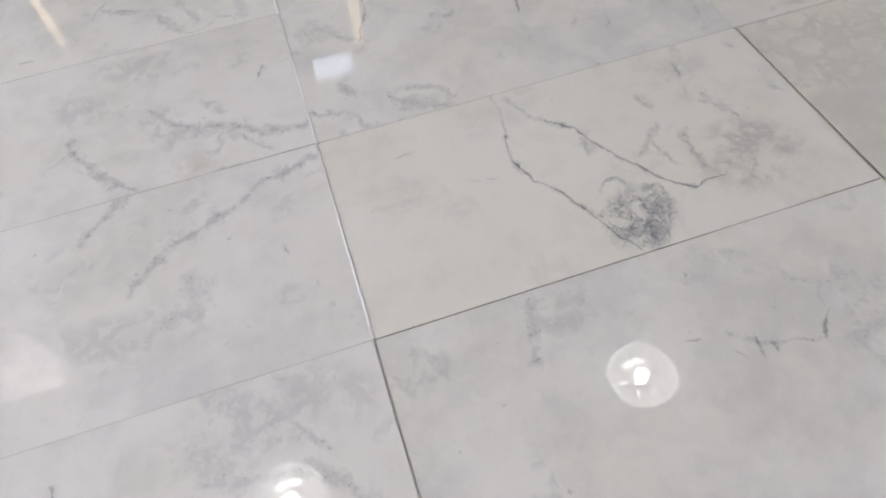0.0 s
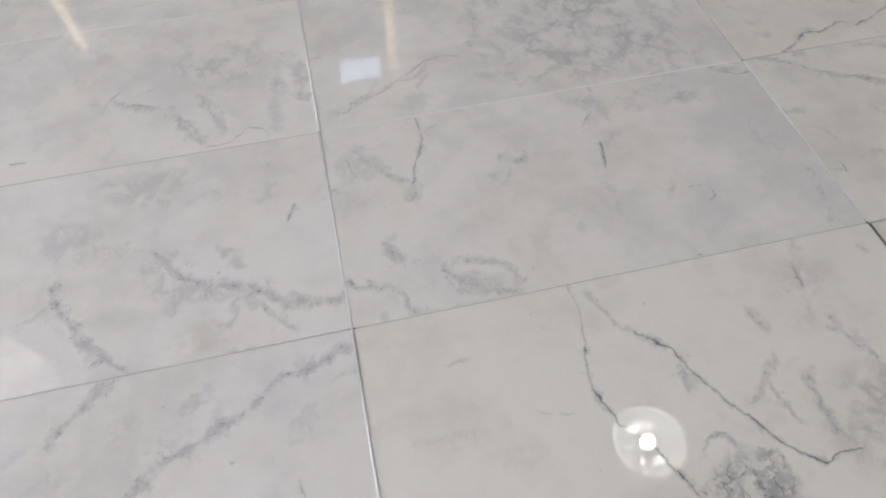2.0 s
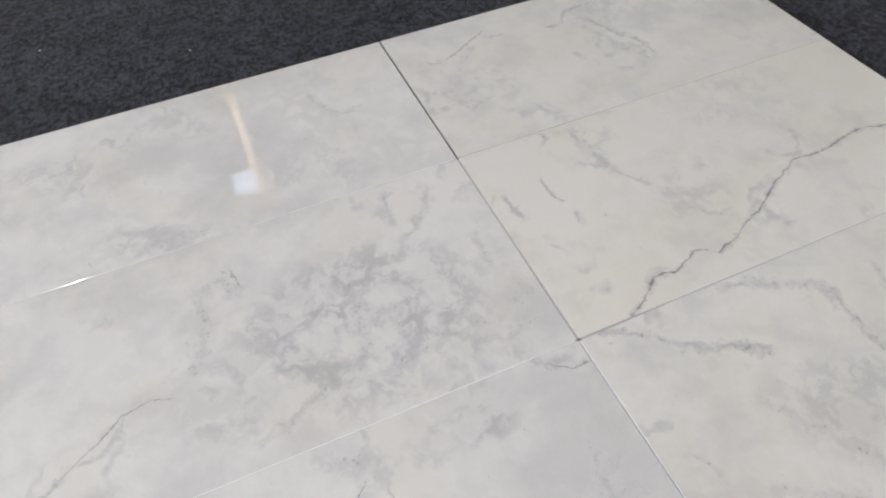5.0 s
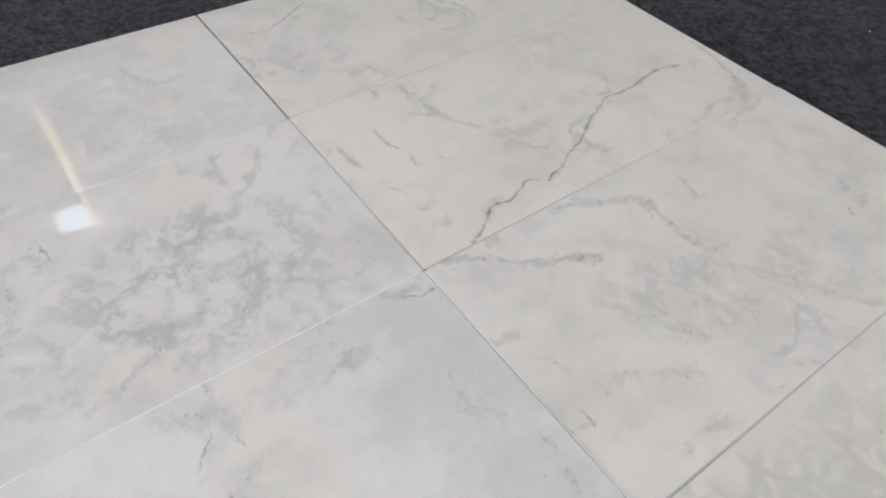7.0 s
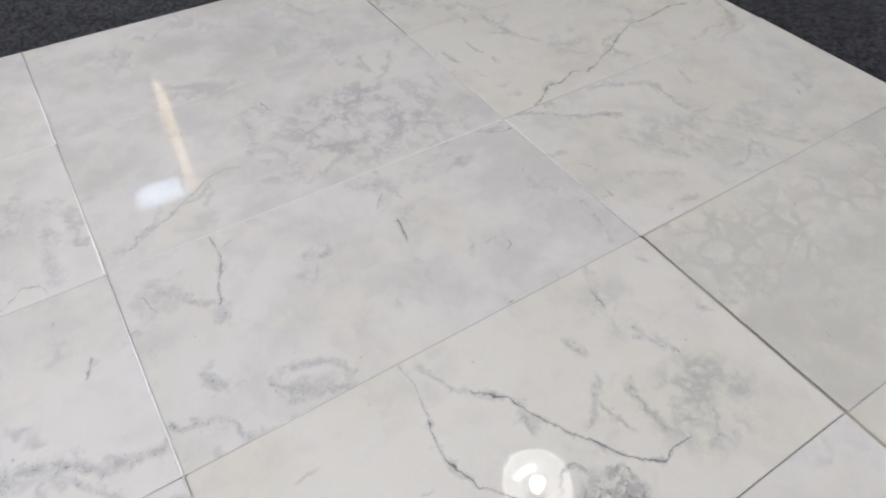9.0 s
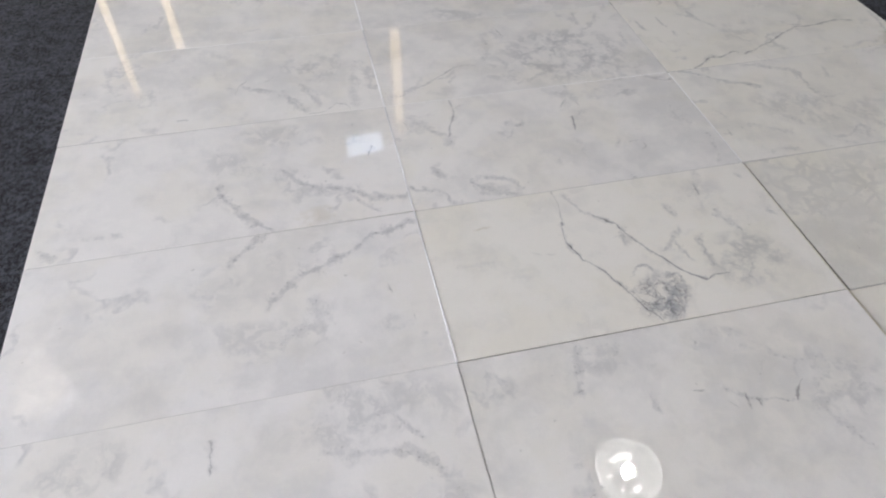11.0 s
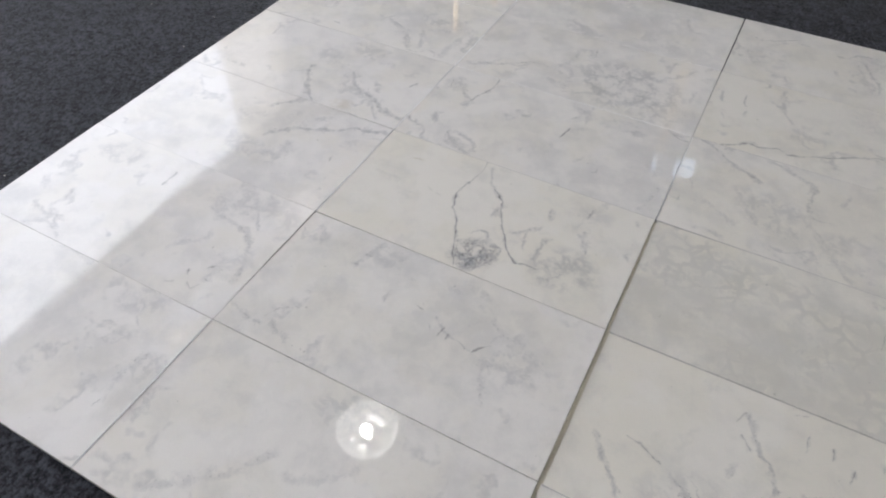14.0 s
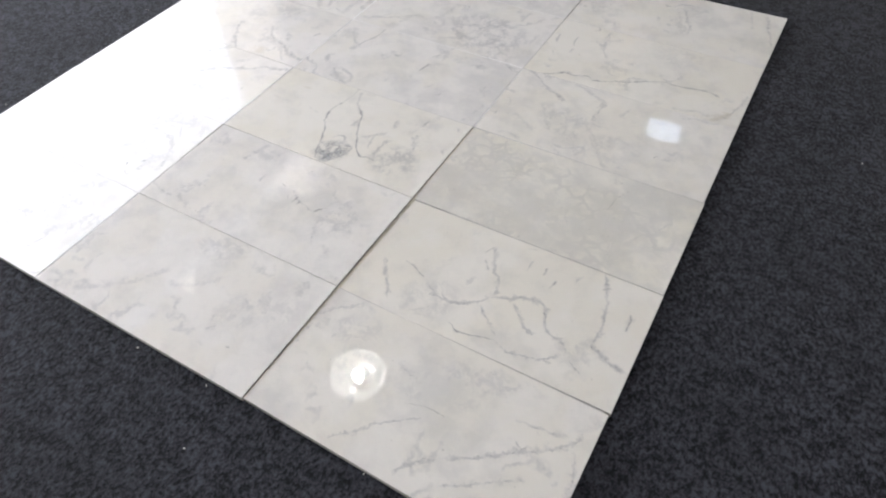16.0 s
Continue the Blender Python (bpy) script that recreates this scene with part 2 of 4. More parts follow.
vein(1, 0, 4.0, 0.5, (0.111, 0.023), (0.097, 0.004), (0.063, -0.018))
vein(1, 0, 3.5, 0.75, (-0.001, -0.052), (0.022, -0.044), (0.037, -0.067), (0.067, -0.071))
vein(1, 0, 3.5, 0.75, (0.067, -0.071), (0.063, -0.098), (0.054, -0.121), (0.036, -0.148))
vein(1, 0, 3.5, 0.75, (-0.021, -0.084), (0.000, -0.093), (0.030, -0.082), (0.049, -0.101))
vein(1, 0, 3.5, 0.75, (0.011, -0.069), (0.016, -0.099), (0.014, -0.137))
vein(1, 0, 3.5, 0.75, (-0.007, -0.121), (0.013, -0.117), (0.032, -0.129))
vein(1, 0, 3.5, 0.75, (0.050, -0.081), (0.033, -0.110), (0.032, -0.141))
mottle(1, 0, 0.022, -0.106, 0.048, 0.039, 41, 1.0)
mottle(1, 0, 0.191, -0.061, 0.073, 0.056, -160, 0.55)
mottle(1, 0, 0.185, 0.090, 0.055, 0.039, 49, 0.3)
vein(1, 0, 5.0, 0.45, (0.197, -0.040), (0.189, -0.075), (0.150, -0.107))
vein(1, 0, 5.0, 0.4, (0.115, 0.083), (0.119, 0.047))
vein(1, 0, 5.0, 0.5, (0.190, 0.128), (0.185, 0.090))
vein(1, 0, 5.0, 0.45, (0.193, 0.051), (0.201, 0.015), (0.217, -0.007))
crack(1, 0, 1.5, 0.4, (-0.140, 0.019), (-0.130, 0.014))
crack(1, 0, 1.5, 0.35, (-0.119, 0.011), (-0.105, 0.009))
vein(1, 0, 6.0, 0.25, (-0.263, 0.013), (-0.239, 0.013), (-0.194, 0.015))
rust(1, 0, 4.0, 0.5, (-0.216, 0.086), (-0.195, 0.088))
crack(1, 0, 3.0, 0.5, (0.188, 0.118), (0.186, 0.105), (0.184, 0.089))
crack(1, 0, 2.2, 0.5, (0.186, 0.114), (0.184, 0.102), (0.186, 0.088))
vein(1, 0, 8.0, 0.4, (0.208, 0.152), (0.188, 0.116))
vein(1, 0, 6.0, 0.4, (0.280, 0.129), (0.280, 0.118))
vein(1, 0, 6.0, 0.4, (0.284, 0.049), (0.283, 0.029), (0.292, 0.017))
crack(1, 1, 2.6, 0.6, (-0.177, 0.149), (-0.174, 0.119), (-0.178, 0.096), (-0.192, 0.068), (-0.203, 0.033))
vein(1, 1, 8.0, 0.45, (-0.203, 0.033), (-0.204, 0.006))
vein(1, 1, 7.0, 0.45, (-0.267, 0.114), (-0.256, 0.093), (-0.235, 0.062), (-0.208, 0.041))
crack(1, 1, 2.0, 0.5, (-0.278, 0.094), (-0.273, 0.078), (-0.266, 0.061))
vein(1, 1, 5.0, 0.35, (-0.267, 0.106), (-0.237, 0.101))
crack(1, 1, 2.0, 0.4, (-0.149, 0.130), (-0.167, 0.122))
crack(1, 1, 2.8, 0.7, (0.049, 0.044), (0.045, 0.025), (0.041, 0.005))
vein(1, 1, 8.0, 0.35, (0.054, 0.031), (0.071, 0.051), (0.088, 0.060))
crack(1, 1, 2.5, 0.55, (0.034, 0.076), (0.050, 0.093), (0.057, 0.102))
crack(1, 1, 2.0, 0.45, (0.071, 0.090), (0.075, 0.076))
vein(1, 1, 10.0, 0.4, (0.020, 0.152), (0.046, 0.128), (0.069, 0.137))
mottle(1, 1, 0.164, 0.112, 0.053, 0.024, 171, 0.55)
mottle(1, 1, 0.079, 0.108, 0.052, 0.021, 169, 0.4)
mottle(1, 1, 0.071, 0.035, 0.031, 0.024, 53, 0.4)
mottle(1, 1, -0.066, 0.045, 0.025, 0.010, 169, 0.7)
vein(1, 1, 9.0, 0.45, (-0.081, 0.048), (-0.064, 0.041), (-0.047, 0.043))
crack(1, 1, 2.0, 0.55, (0.126, -0.055), (0.134, -0.052), (0.144, -0.052))
crack(1, 1, 2.5, 0.55, (0.152, -0.057), (0.153, -0.069), (0.142, -0.076))
vein(1, 1, 4.0, 0.4, (0.109, -0.032), (0.103, -0.051), (0.094, -0.064))
vein(1, 1, 7.0, 0.55, (-0.304, -0.087), (-0.295, -0.096), (-0.272, -0.105), (-0.252, -0.111), (-0.244, -0.129), (-0.242, -0.147))
crack(1, 1, 1.6, 0.5, (-0.303, -0.090), (-0.292, -0.098), (-0.275, -0.104))
vein(1, 1, 6.0, 0.4, (-0.242, -0.147), (-0.187, -0.151), (-0.109, -0.151))
vein(1, 1, 8.0, 0.5, (-0.255, -0.051), (-0.246, -0.068), (-0.231, -0.077))
vein(1, 1, 6.0, 0.4, (-0.238, -0.084), (-0.216, -0.080))
vein(1, 1, 7.0, 0.55, (-0.192, -0.096), (-0.184, -0.109), (-0.157, -0.131), (-0.133, -0.141), (-0.115, -0.152))
vein(1, 1, 7.0, 0.5, (-0.180, -0.090), (-0.149, -0.099), (-0.126, -0.114), (-0.117, -0.139), (-0.113, -0.152))
vein(1, 1, 7.0, 0.45, (-0.189, -0.108), (-0.182, -0.128), (-0.164, -0.140))
mottle(1, 1, -0.151, -0.129, 0.041, 0.016, 168, 0.5)
vein(1, 1, 4.0, 0.4, (-0.103, -0.132), (-0.118, -0.144))
vein(1, 1, 7.0, 0.4, (0.254, 0.054), (0.250, 0.021), (0.258, -0.012), (0.267, -0.029))
crack(1, 1, 2.0, 0.5, (0.090, -0.152), (0.098, -0.150))
crack(1, 1, 2.0, 0.45, (0.167, -0.147), (0.169, -0.152))
vein(1, 1, 4.0, 0.35, (-0.101, 0.007), (-0.082, 0.005))
crack(1, 1, 2.5, 0.65, (0.264, 0.142), (0.280, 0.127), (0.301, 0.127))
mottle(1, 1, 0.272, 0.148, 0.028, 0.018, -178, 0.7)
mottle(1, 1, 0.270, 0.010, 0.050, 0.033, 42, 0.35)
mottle(1, 1, -0.264, 0.076, 0.036, 0.029, 159, 0.3)
vein(1, 1, 8.0, 0.45, (0.281, -0.051), (0.286, -0.074), (0.275, -0.111), (0.264, -0.145))
crack(1, 2, 2.0, 0.6, (-0.194, -0.083), (-0.163, -0.060), (-0.139, -0.045), (-0.109, -0.039), (-0.091, -0.045))
vein(1, 2, 4.0, 0.45, (-0.292, -0.113), (-0.267, -0.123), (-0.252, -0.108), (-0.224, -0.100), (-0.194, -0.083))
vein(1, 2, 10.0, 0.4, (-0.050, 0.058), (-0.055, 0.001), (-0.079, -0.037))
crack(1, 2, 2.0, 0.5, (-0.009, 0.102), (-0.008, 0.089), (-0.003, 0.078))
vein(1, 2, 8.0, 0.4, (-0.027, 0.091), (0.003, 0.047))
mottle(1, 2, 0.110, -0.035, 0.147, 0.109, 178, 0.6)
mottle(1, 2, -0.035, -0.068, 0.064, 0.058, 173, 0.45)
mottle(1, 2, -0.173, -0.125, 0.040, 0.021, 168, 0.3)
vein(1, 2, 6.0, 0.4, (-0.023, -0.129), (0.025, -0.110), (0.061, -0.088))
vein(1, 2, 6.0, 0.4, (0.122, 0.045), (0.106, -0.045), (0.113, -0.089))
vein(1, 2, 6.0, 0.4, (0.119, -0.111), (0.179, -0.093), (0.238, -0.095))
vein(1, 2, 6.0, 0.35, (0.270, 0.025), (0.267, -0.035))
vein(1, 2, 6.0, 0.35, (0.077, 0.054), (0.085, 0.005))
crack(1, 2, 2.0, 0.55, (-0.094, -0.045), (-0.112, -0.038), (-0.133, -0.045))
vein(1, 2, 4.0, 0.45, (-0.134, -0.045), (-0.157, -0.070), (-0.193, -0.079))
vein(1, 2, 7.0, 0.45, (0.117, 0.034), (0.113, -0.017), (0.133, -0.051))
vein(1, 2, 7.0, 0.4, (0.126, 0.011), (0.105, -0.060), (0.111, -0.093))
vein(1, 2, 6.0, 0.4, (0.185, 0.048), (0.213, 0.065), (0.251, 0.121))
vein(1, 2, 6.0, 0.4, (0.196, 0.137), (0.188, 0.076))
crack(1, 2, 2.5, 0.5, (-0.009, 0.088), (-0.003, 0.077), (-0.002, 0.066))
crack(1, 2, 2.0, 0.45, (-0.018, 0.098), (-0.013, 0.091))
vein(1, 2, 8.0, 0.4, (-0.054, 0.038), (-0.048, 0.058), (-0.033, 0.087))
vein(1, 2, 8.0, 0.35, (0.290, -0.068), (0.262, -0.087), (0.242, -0.094))
vein(1, 2, 8.0, 0.35, (0.282, -0.113), (0.237, -0.123))
mottle(1, 2, 0.113, -0.017, 0.100, 0.082, 141, 0.5)
mottle(1, 2, 0.195, -0.118, 0.068, 0.032, 155, 0.45)
mottle(1, 2, -0.018, -0.075, 0.068, 0.035, 151, 0.4)
mottle(1, 3, -0.078, -0.130, 0.091, 0.030, 152, 0.45)
mottle(1, 3, 0.131, -0.089, 0.090, 0.052, 148, 0.35)
mottle(1, 3, -0.173, 0.035, 0.094, 0.040, 148, 0.35)
vein(1, 3, 8.0, 0.35, (0.161, 0.072), (0.194, 0.011), (0.227, 0.009))
vein(1, 3, 8.0, 0.35, (-0.098, -0.131), (-0.046, -0.141), (-0.011, -0.132))
crack(1, 3, 1.6, 0.5, (-0.158, -0.129), (-0.154, -0.136))
vein(1, 3, 5.0, 0.35, (-0.204, 0.039), (-0.179, 0.051), (-0.145, 0.031))
vein(1, 3, 6.0, 0.35, (0.068, 0.032), (0.119, -0.020), (0.150, -0.023))
mottle(1, 3, -0.034, 0.083, 0.083, 0.036, 149, 0.35)
vein(2, -2, 4.96, 0.47, (-0.305, 0.070), (-0.286, 0.089), (-0.249, 0.121), (-0.230, 0.145))
vein(2, -2, 2.48, 0.42, (-0.300, 0.027), (-0.294, 0.046))
mottle(2, -2, -0.212, 0.082, 0.056, 0.039, -153, 0.35)
vein(2, -2, 3.1, 0.58, (-0.119, -0.137), (-0.081, -0.104), (-0.038, -0.057), (0.013, -0.022))
crack(2, -2, 2.0, 0.5, (-0.032, -0.010), (0.003, 0.004), (0.046, 0.003))
vein(2, -2, 4.34, 0.58, (0.022, -0.128), (0.056, -0.091), (0.104, -0.056), (0.154, -0.026), (0.185, 0.001), (0.264, 0.062), (0.281, 0.098))
crack(2, -2, 2.5, 0.5, (0.180, 0.022), (0.195, 0.013), (0.202, 0.022))
vein(2, -2, 3.72, 0.47, (0.105, -0.115), (0.167, -0.070), (0.224, -0.034))
vein(2, -2, 3.1, 0.47, (0.298, -0.014), (0.294, 0.017), (0.280, 0.054))
vein(2, -2, 3.72, 0.42, (0.083, 0.131), (0.110, 0.084))
vein(2, -2, 3.72, 0.42, (0.165, 0.062), (0.218, 0.068), (0.257, 0.078))
vein(2, -2, 4.96, 0.37, (-0.088, 0.056), (-0.024, 0.037))
mottle(2, -2, 0.032, 0.068, 0.117, 0.058, -151, 0.35)
mottle(2, -2, -0.165, 0.014, 0.056, 0.048, -171, 0.3)
crack(2, -1, 1.5, 0.9, (-0.055, -0.118), (-0.034, -0.129), (-0.009, -0.128), (0.017, -0.119), (0.045, -0.114), (0.067, -0.119))
vein(2, -1, 3.1, 0.68, (0.067, -0.119), (0.097, -0.123), (0.139, -0.110), (0.177, -0.083))
crack(2, -1, 2.6, 0.5, (-0.219, -0.019), (-0.199, -0.023), (-0.184, -0.029), (-0.162, -0.038))
vein(2, -1, 3.1, 0.58, (-0.266, -0.032), (-0.230, -0.082), (-0.202, -0.120))
vein(2, -1, 4.34, 0.58, (-0.061, 0.111), (-0.040, 0.051), (-0.018, 0.035), (-0.008, -0.012))
crack(2, -1, 2.5, 0.5, (-0.067, 0.064), (-0.048, 0.043))
crack(2, -1, 2.0, 0.45, (-0.077, 0.084), (-0.065, 0.108))
vein(2, -1, 4.96, 0.63, (-0.108, -0.054), (-0.078, -0.070), (-0.033, -0.051), (-0.010, -0.019))
vein(2, -1, 4.96, 0.63, (-0.010, -0.019), (0.022, -0.008), (0.085, 0.014), (0.105, 0.002), (0.123, -0.037), (0.147, -0.051), (0.168, -0.056), (0.184, -0.080))
crack(2, -1, 2.2, 0.45, (0.095, 0.014), (0.109, -0.009), (0.125, -0.036))
crack(2, -1, 2.5, 0.45, (0.136, -0.046), (0.152, -0.050), (0.165, -0.043))
vein(2, -1, 3.72, 0.58, (0.041, -0.017), (0.071, -0.042), (0.098, -0.061), (0.108, -0.061))
vein(2, -1, 3.72, 0.53, (-0.145, -0.049), (-0.111, -0.070), (-0.085, -0.068))
crack(2, -1, 2.0, 0.5, (0.002, 0.138), (0.023, 0.145))
vein(2, -1, 1.86, 0.53, (0.025, 0.114), (0.023, 0.082))
crack(2, -1, 2.0, 0.5, (0.064, 0.086), (0.062, 0.107))
crack(2, -1, 2.5, 0.55, (0.090, 0.059), (0.093, 0.083))
vein(2, -1, 4.34, 0.63, (0.184, 0.147), (0.207, 0.082), (0.218, 0.040), (0.221, -0.004), (0.219, -0.027))
vein(2, -1, 4.34, 0.63, (0.219, -0.027), (0.246, -0.045), (0.266, -0.054), (0.294, -0.059))
crack(2, -1, 2.5, 0.55, (0.267, 0.030), (0.266, 0.061), (0.262, 0.073))
crack(2, -1, 2.5, 0.45, (0.190, 0.108), (0.202, 0.118))
vein(2, -1, 2.48, 0.42, (0.138, 0.121), (0.131, 0.098))
vein(2, -1, 3.72, 0.53, (-0.012, -0.051), (0.017, -0.083), (0.041, -0.105))
crack(2, -1, 2.5, 0.5, (0.196, -0.088), (0.208, -0.096), (0.222, -0.100))
crack(2, -1, 2.5, 0.5, (0.147, -0.109), (0.164, -0.108))
vein(2, -1, 3.1, 0.42, (-0.134, -0.131), (-0.116, -0.104), (-0.098, -0.075))
vein(2, -1, 3.1, 0.47, (-0.072, -0.015), (-0.062, 0.012))
mottle(2, -1, -0.124, -0.088, 0.069, 0.054, -149, 0.35)
mottle(2, -1, 0.205, -0.056, 0.055, 0.036, -141, 0.35)
crack(2, 0, 1.8, 0.35, (0.136, 0.109), (0.120, 0.074), (0.113, 0.027))
vein(2, 0, 8.0, 0.35, (0.115, 0.013), (0.148, -0.064), (0.186, -0.129))
mottle(2, 0, -0.192, 0.021, 0.133, 0.111, -141, 0.65)
mottle(2, 0, 0.009, -0.046, 0.124, 0.093, -137, 0.6)
mottle(2, 0, -0.097, 0.074, 0.097, 0.080, -136, 0.5)
mottle(2, 0, 0.115, -0.098, 0.076, 0.040, 102, 0.45)
mottle(2, 0, 0.268, -0.098, 0.056, 0.042, -118, 0.25)
vein(2, 1, 6.4, 0.55, (-0.289, 0.152), (-0.271, 0.149), (-0.230, 0.117), (-0.181, 0.086), (-0.137, 0.056))
vein(2, 1, 7.2, 0.45, (-0.133, 0.151), (-0.085, 0.127), (-0.045, 0.102), (-0.036, 0.058), (-0.038, 0.017), (0.004, 0.004))
vein(2, 1, 4.8, 0.35, (0.032, 0.106), (0.022, 0.057))
crack(2, 1, 2.2, 0.5, (-0.283, -0.056), (-0.282, -0.066), (-0.284, -0.078))
vein(2, 1, 2.4, 0.45, (-0.305, -0.068), (-0.281, -0.074))
vein(2, 1, 4.0, 0.35, (-0.282, 0.009), (-0.266, -0.013), (-0.267, -0.033))
vein(2, 1, 2.4, 0.45, (-0.256, -0.052), (-0.252, -0.059))
vein(2, 1, 6.4, 0.4, (-0.237, -0.133), (-0.197, -0.132), (-0.174, -0.137))
vein(2, 1, 6.4, 0.35, (-0.075, 0.014), (-0.021, -0.035), (0.026, -0.105))
vein(2, 1, 3.2, 0.45, (-0.083, -0.132), (-0.057, -0.152))
crack(2, 1, 2.0, 0.4, (0.160, -0.046), (0.150, -0.057))
vein(2, 1, 8.0, 0.35, (-0.188, 0.026), (-0.126, -0.074))
vein(2, 1, 7.2, 0.3, (-0.239, -0.042), (-0.161, -0.095))
vein(2, 1, 7.2, 0.3, (-0.077, -0.060), (-0.022, -0.120))
mottle(2, 1, -0.096, -0.023, 0.098, 0.058, 156, 0.4)
mottle(2, 1, 0.052, -0.070, 0.081, 0.054, -180, 0.35)
vein(2, 1, 6.4, 0.35, (-0.020, -0.049), (0.060, -0.147))
vein(2, 1, 5.6, 0.35, (0.162, 0.137), (0.259, 0.145))
crack(2, 2, 2.6, 0.75, (-0.241, -0.150), (-0.219, -0.140), (-0.191, -0.119), (-0.163, -0.122), (-0.127, -0.105), (-0.114, -0.111), (-0.105, -0.121), (-0.082, -0.112), (-0.059, -0.099), (-0.014, -0.085), (0.025, -0.061), (0.072, -0.038))
crack(2, 2, 2.2, 0.65, (0.072, -0.038), (0.119, -0.037), (0.160, -0.032), (0.203, -0.028), (0.229, -0.037))
vein(2, 2, 4.0, 0.35, (-0.237, -0.149), (-0.212, -0.135), (-0.185, -0.117), (-0.161, -0.120))
vein(2, 2, 3.2, 0.4, (-0.013, -0.089), (-0.007, -0.124))
crack(2, 2, 2.0, 0.55, (-0.227, 0.074), (-0.226, 0.034), (-0.220, 0.023))
vein(2, 2, 2.4, 0.5, (-0.217, 0.003), (-0.217, -0.018))
vein(2, 2, 4.8, 0.55, (-0.285, 0.062), (-0.281, 0.040), (-0.276, 0.021))
vein(2, 2, 4.8, 0.5, (-0.150, 0.142), (-0.142, 0.099), (-0.137, 0.052), (-0.126, 0.030), (-0.110, 0.005))
vein(2, 2, 3.2, 0.45, (-0.172, 0.077), (-0.137, 0.052))
vein(2, 2, 4.0, 0.45, (-0.198, 0.152), (-0.183, 0.145), (-0.195, 0.127))
vein(2, 2, 3.2, 0.4, (-0.268, -0.032), (-0.262, -0.049))
vein(2, 2, 4.0, 0.35, (-0.092, -0.004), (-0.088, -0.054), (-0.049, -0.069))
mottle(2, 2, -0.076, -0.028, 0.056, 0.044, 180, 0.35)
mottle(2, 2, 0.090, 0.091, 0.093, 0.061, 162, 0.25)
vein(2, 2, 4.8, 0.45, (0.218, -0.137), (0.250, -0.142), (0.277, -0.082), (0.296, -0.001))
rust(2, 2, 10.0, 0.4, (0.234, -0.151), (0.273, -0.096))
crack(2, 3, 1.8, 0.55, (-0.261, 0.065), (-0.245, 0.053), (-0.215, 0.067), (-0.183, 0.085), (-0.149, 0.104))
vein(2, 3, 4.0, 0.55, (-0.012, 0.071), (0.023, 0.043), (0.037, -0.001), (0.051, -0.026), (0.054, -0.080))
vein(2, 3, 4.0, 0.5, (-0.061, 0.087), (-0.037, 0.065), (0.001, 0.094), (0.048, 0.100))
vein(2, 3, 3.2, 0.3, (-0.150, -0.101), (-0.132, -0.131))
mottle(2, 3, -0.208, -0.019, 0.079, 0.066, 68, 0.3)
mottle(2, 3, 0.045, 0.060, 0.073, 0.051, 156, 0.35)
vein(2, 3, 4.0, 0.5, (0.245, 0.137), (0.273, 0.039), (0.298, -0.038))
vein(2, 3, 3.2, 0.4, (0.199, 0.147), (0.222, 0.044))
vein(2, 3, 4.8, 0.4, (0.003, 0.045), (0.041, -0.083))


def line_mask(t, p, width, strength, points, soft, wobble):
    """How much a wandering vein through the points marks the place p."""
    pts = [Vector(q) for q in points]
    run = pts[-1] - pts[0]
    length = max(run.length, 0.004)
    e = run.normalized()
    n = Vector((-e.y, e.x))
    offs = [(q - pts[0]).dot(n) for q in pts]
    reach = max(0.004, 2.4 * max(abs(o) for o in offs))
    u = math_node(t, "ADD", vec_node(t, "DOT_PRODUCT", p, (e.x / length, e.y / length, 0)), -pts[0].dot(e) / length)
    v = math_node(t, "ADD", vec_node(t, "DOT_PRODUCT", p, (n.x, n.y, 0)), -pts[0].dot(n))
    if len(pts) > 2:
        c = t.nodes.new("ShaderNodeFloatCurve")
        curve = c.mapping.curves[0]
        places = [((q - pts[0]).dot(e) / length, o / reach + 0.5) for q, o in zip(pts, offs)]
        curve.points[0].location, curve.points[-1].location = places[0], places[-1]
        for place in places[1:-1]:
            curve.points.new(*place)
        for k in curve.points:
            k.handle_type = "AUTO" if soft else "VECTOR"
        c.mapping.update()
        t.links.new(u, c.inputs["Value"])
        v = math_node(t, "SUBTRACT", v, math_node(t, "MULTIPLY_ADD", c.outputs[0], reach, -0.5 * reach))
    d = math_node(t, "MULTIPLY", math_node(t, "ABSOLUTE", v), wobble)
    w = width / 1000
    inner, outer = (0.0, 2.6 * w) if soft else (0.05 * w, 0.78 * w)
    body = ramp(t, d, inner, outer, 0.92 * strength if soft else 0.76 * strength, 0.0)
    if soft:
        core = ramp(t, d, 0.0, 0.55 * w, 0.95 * strength, 0.0)
        body = math_node(t, "MAXIMUM", math_node(t, "MULTIPLY", body, 0.9), core)
    fade = min(0.45, (0.008 if soft else 0.003) / length)
    ends = ramp(t, math_node(t, "ABSOLUTE", math_node(t, "ADD", u, -0.5)), 0.5 - fade, 0.5 + fade, 1.0, 0.0)
    body = math_node(t, "MULTIPLY", body, ends)
    return body if soft else (body, math_node(t, "MULTIPLY", ramp(t, d, 0.0, 3.6 * w, 0.45 * strength, 0.0), ends))


def gather(t, masks):
    total = None
    for k in masks:
        total = k if total is None else math_node(t, "MAXIMUM", total, k)
    return total


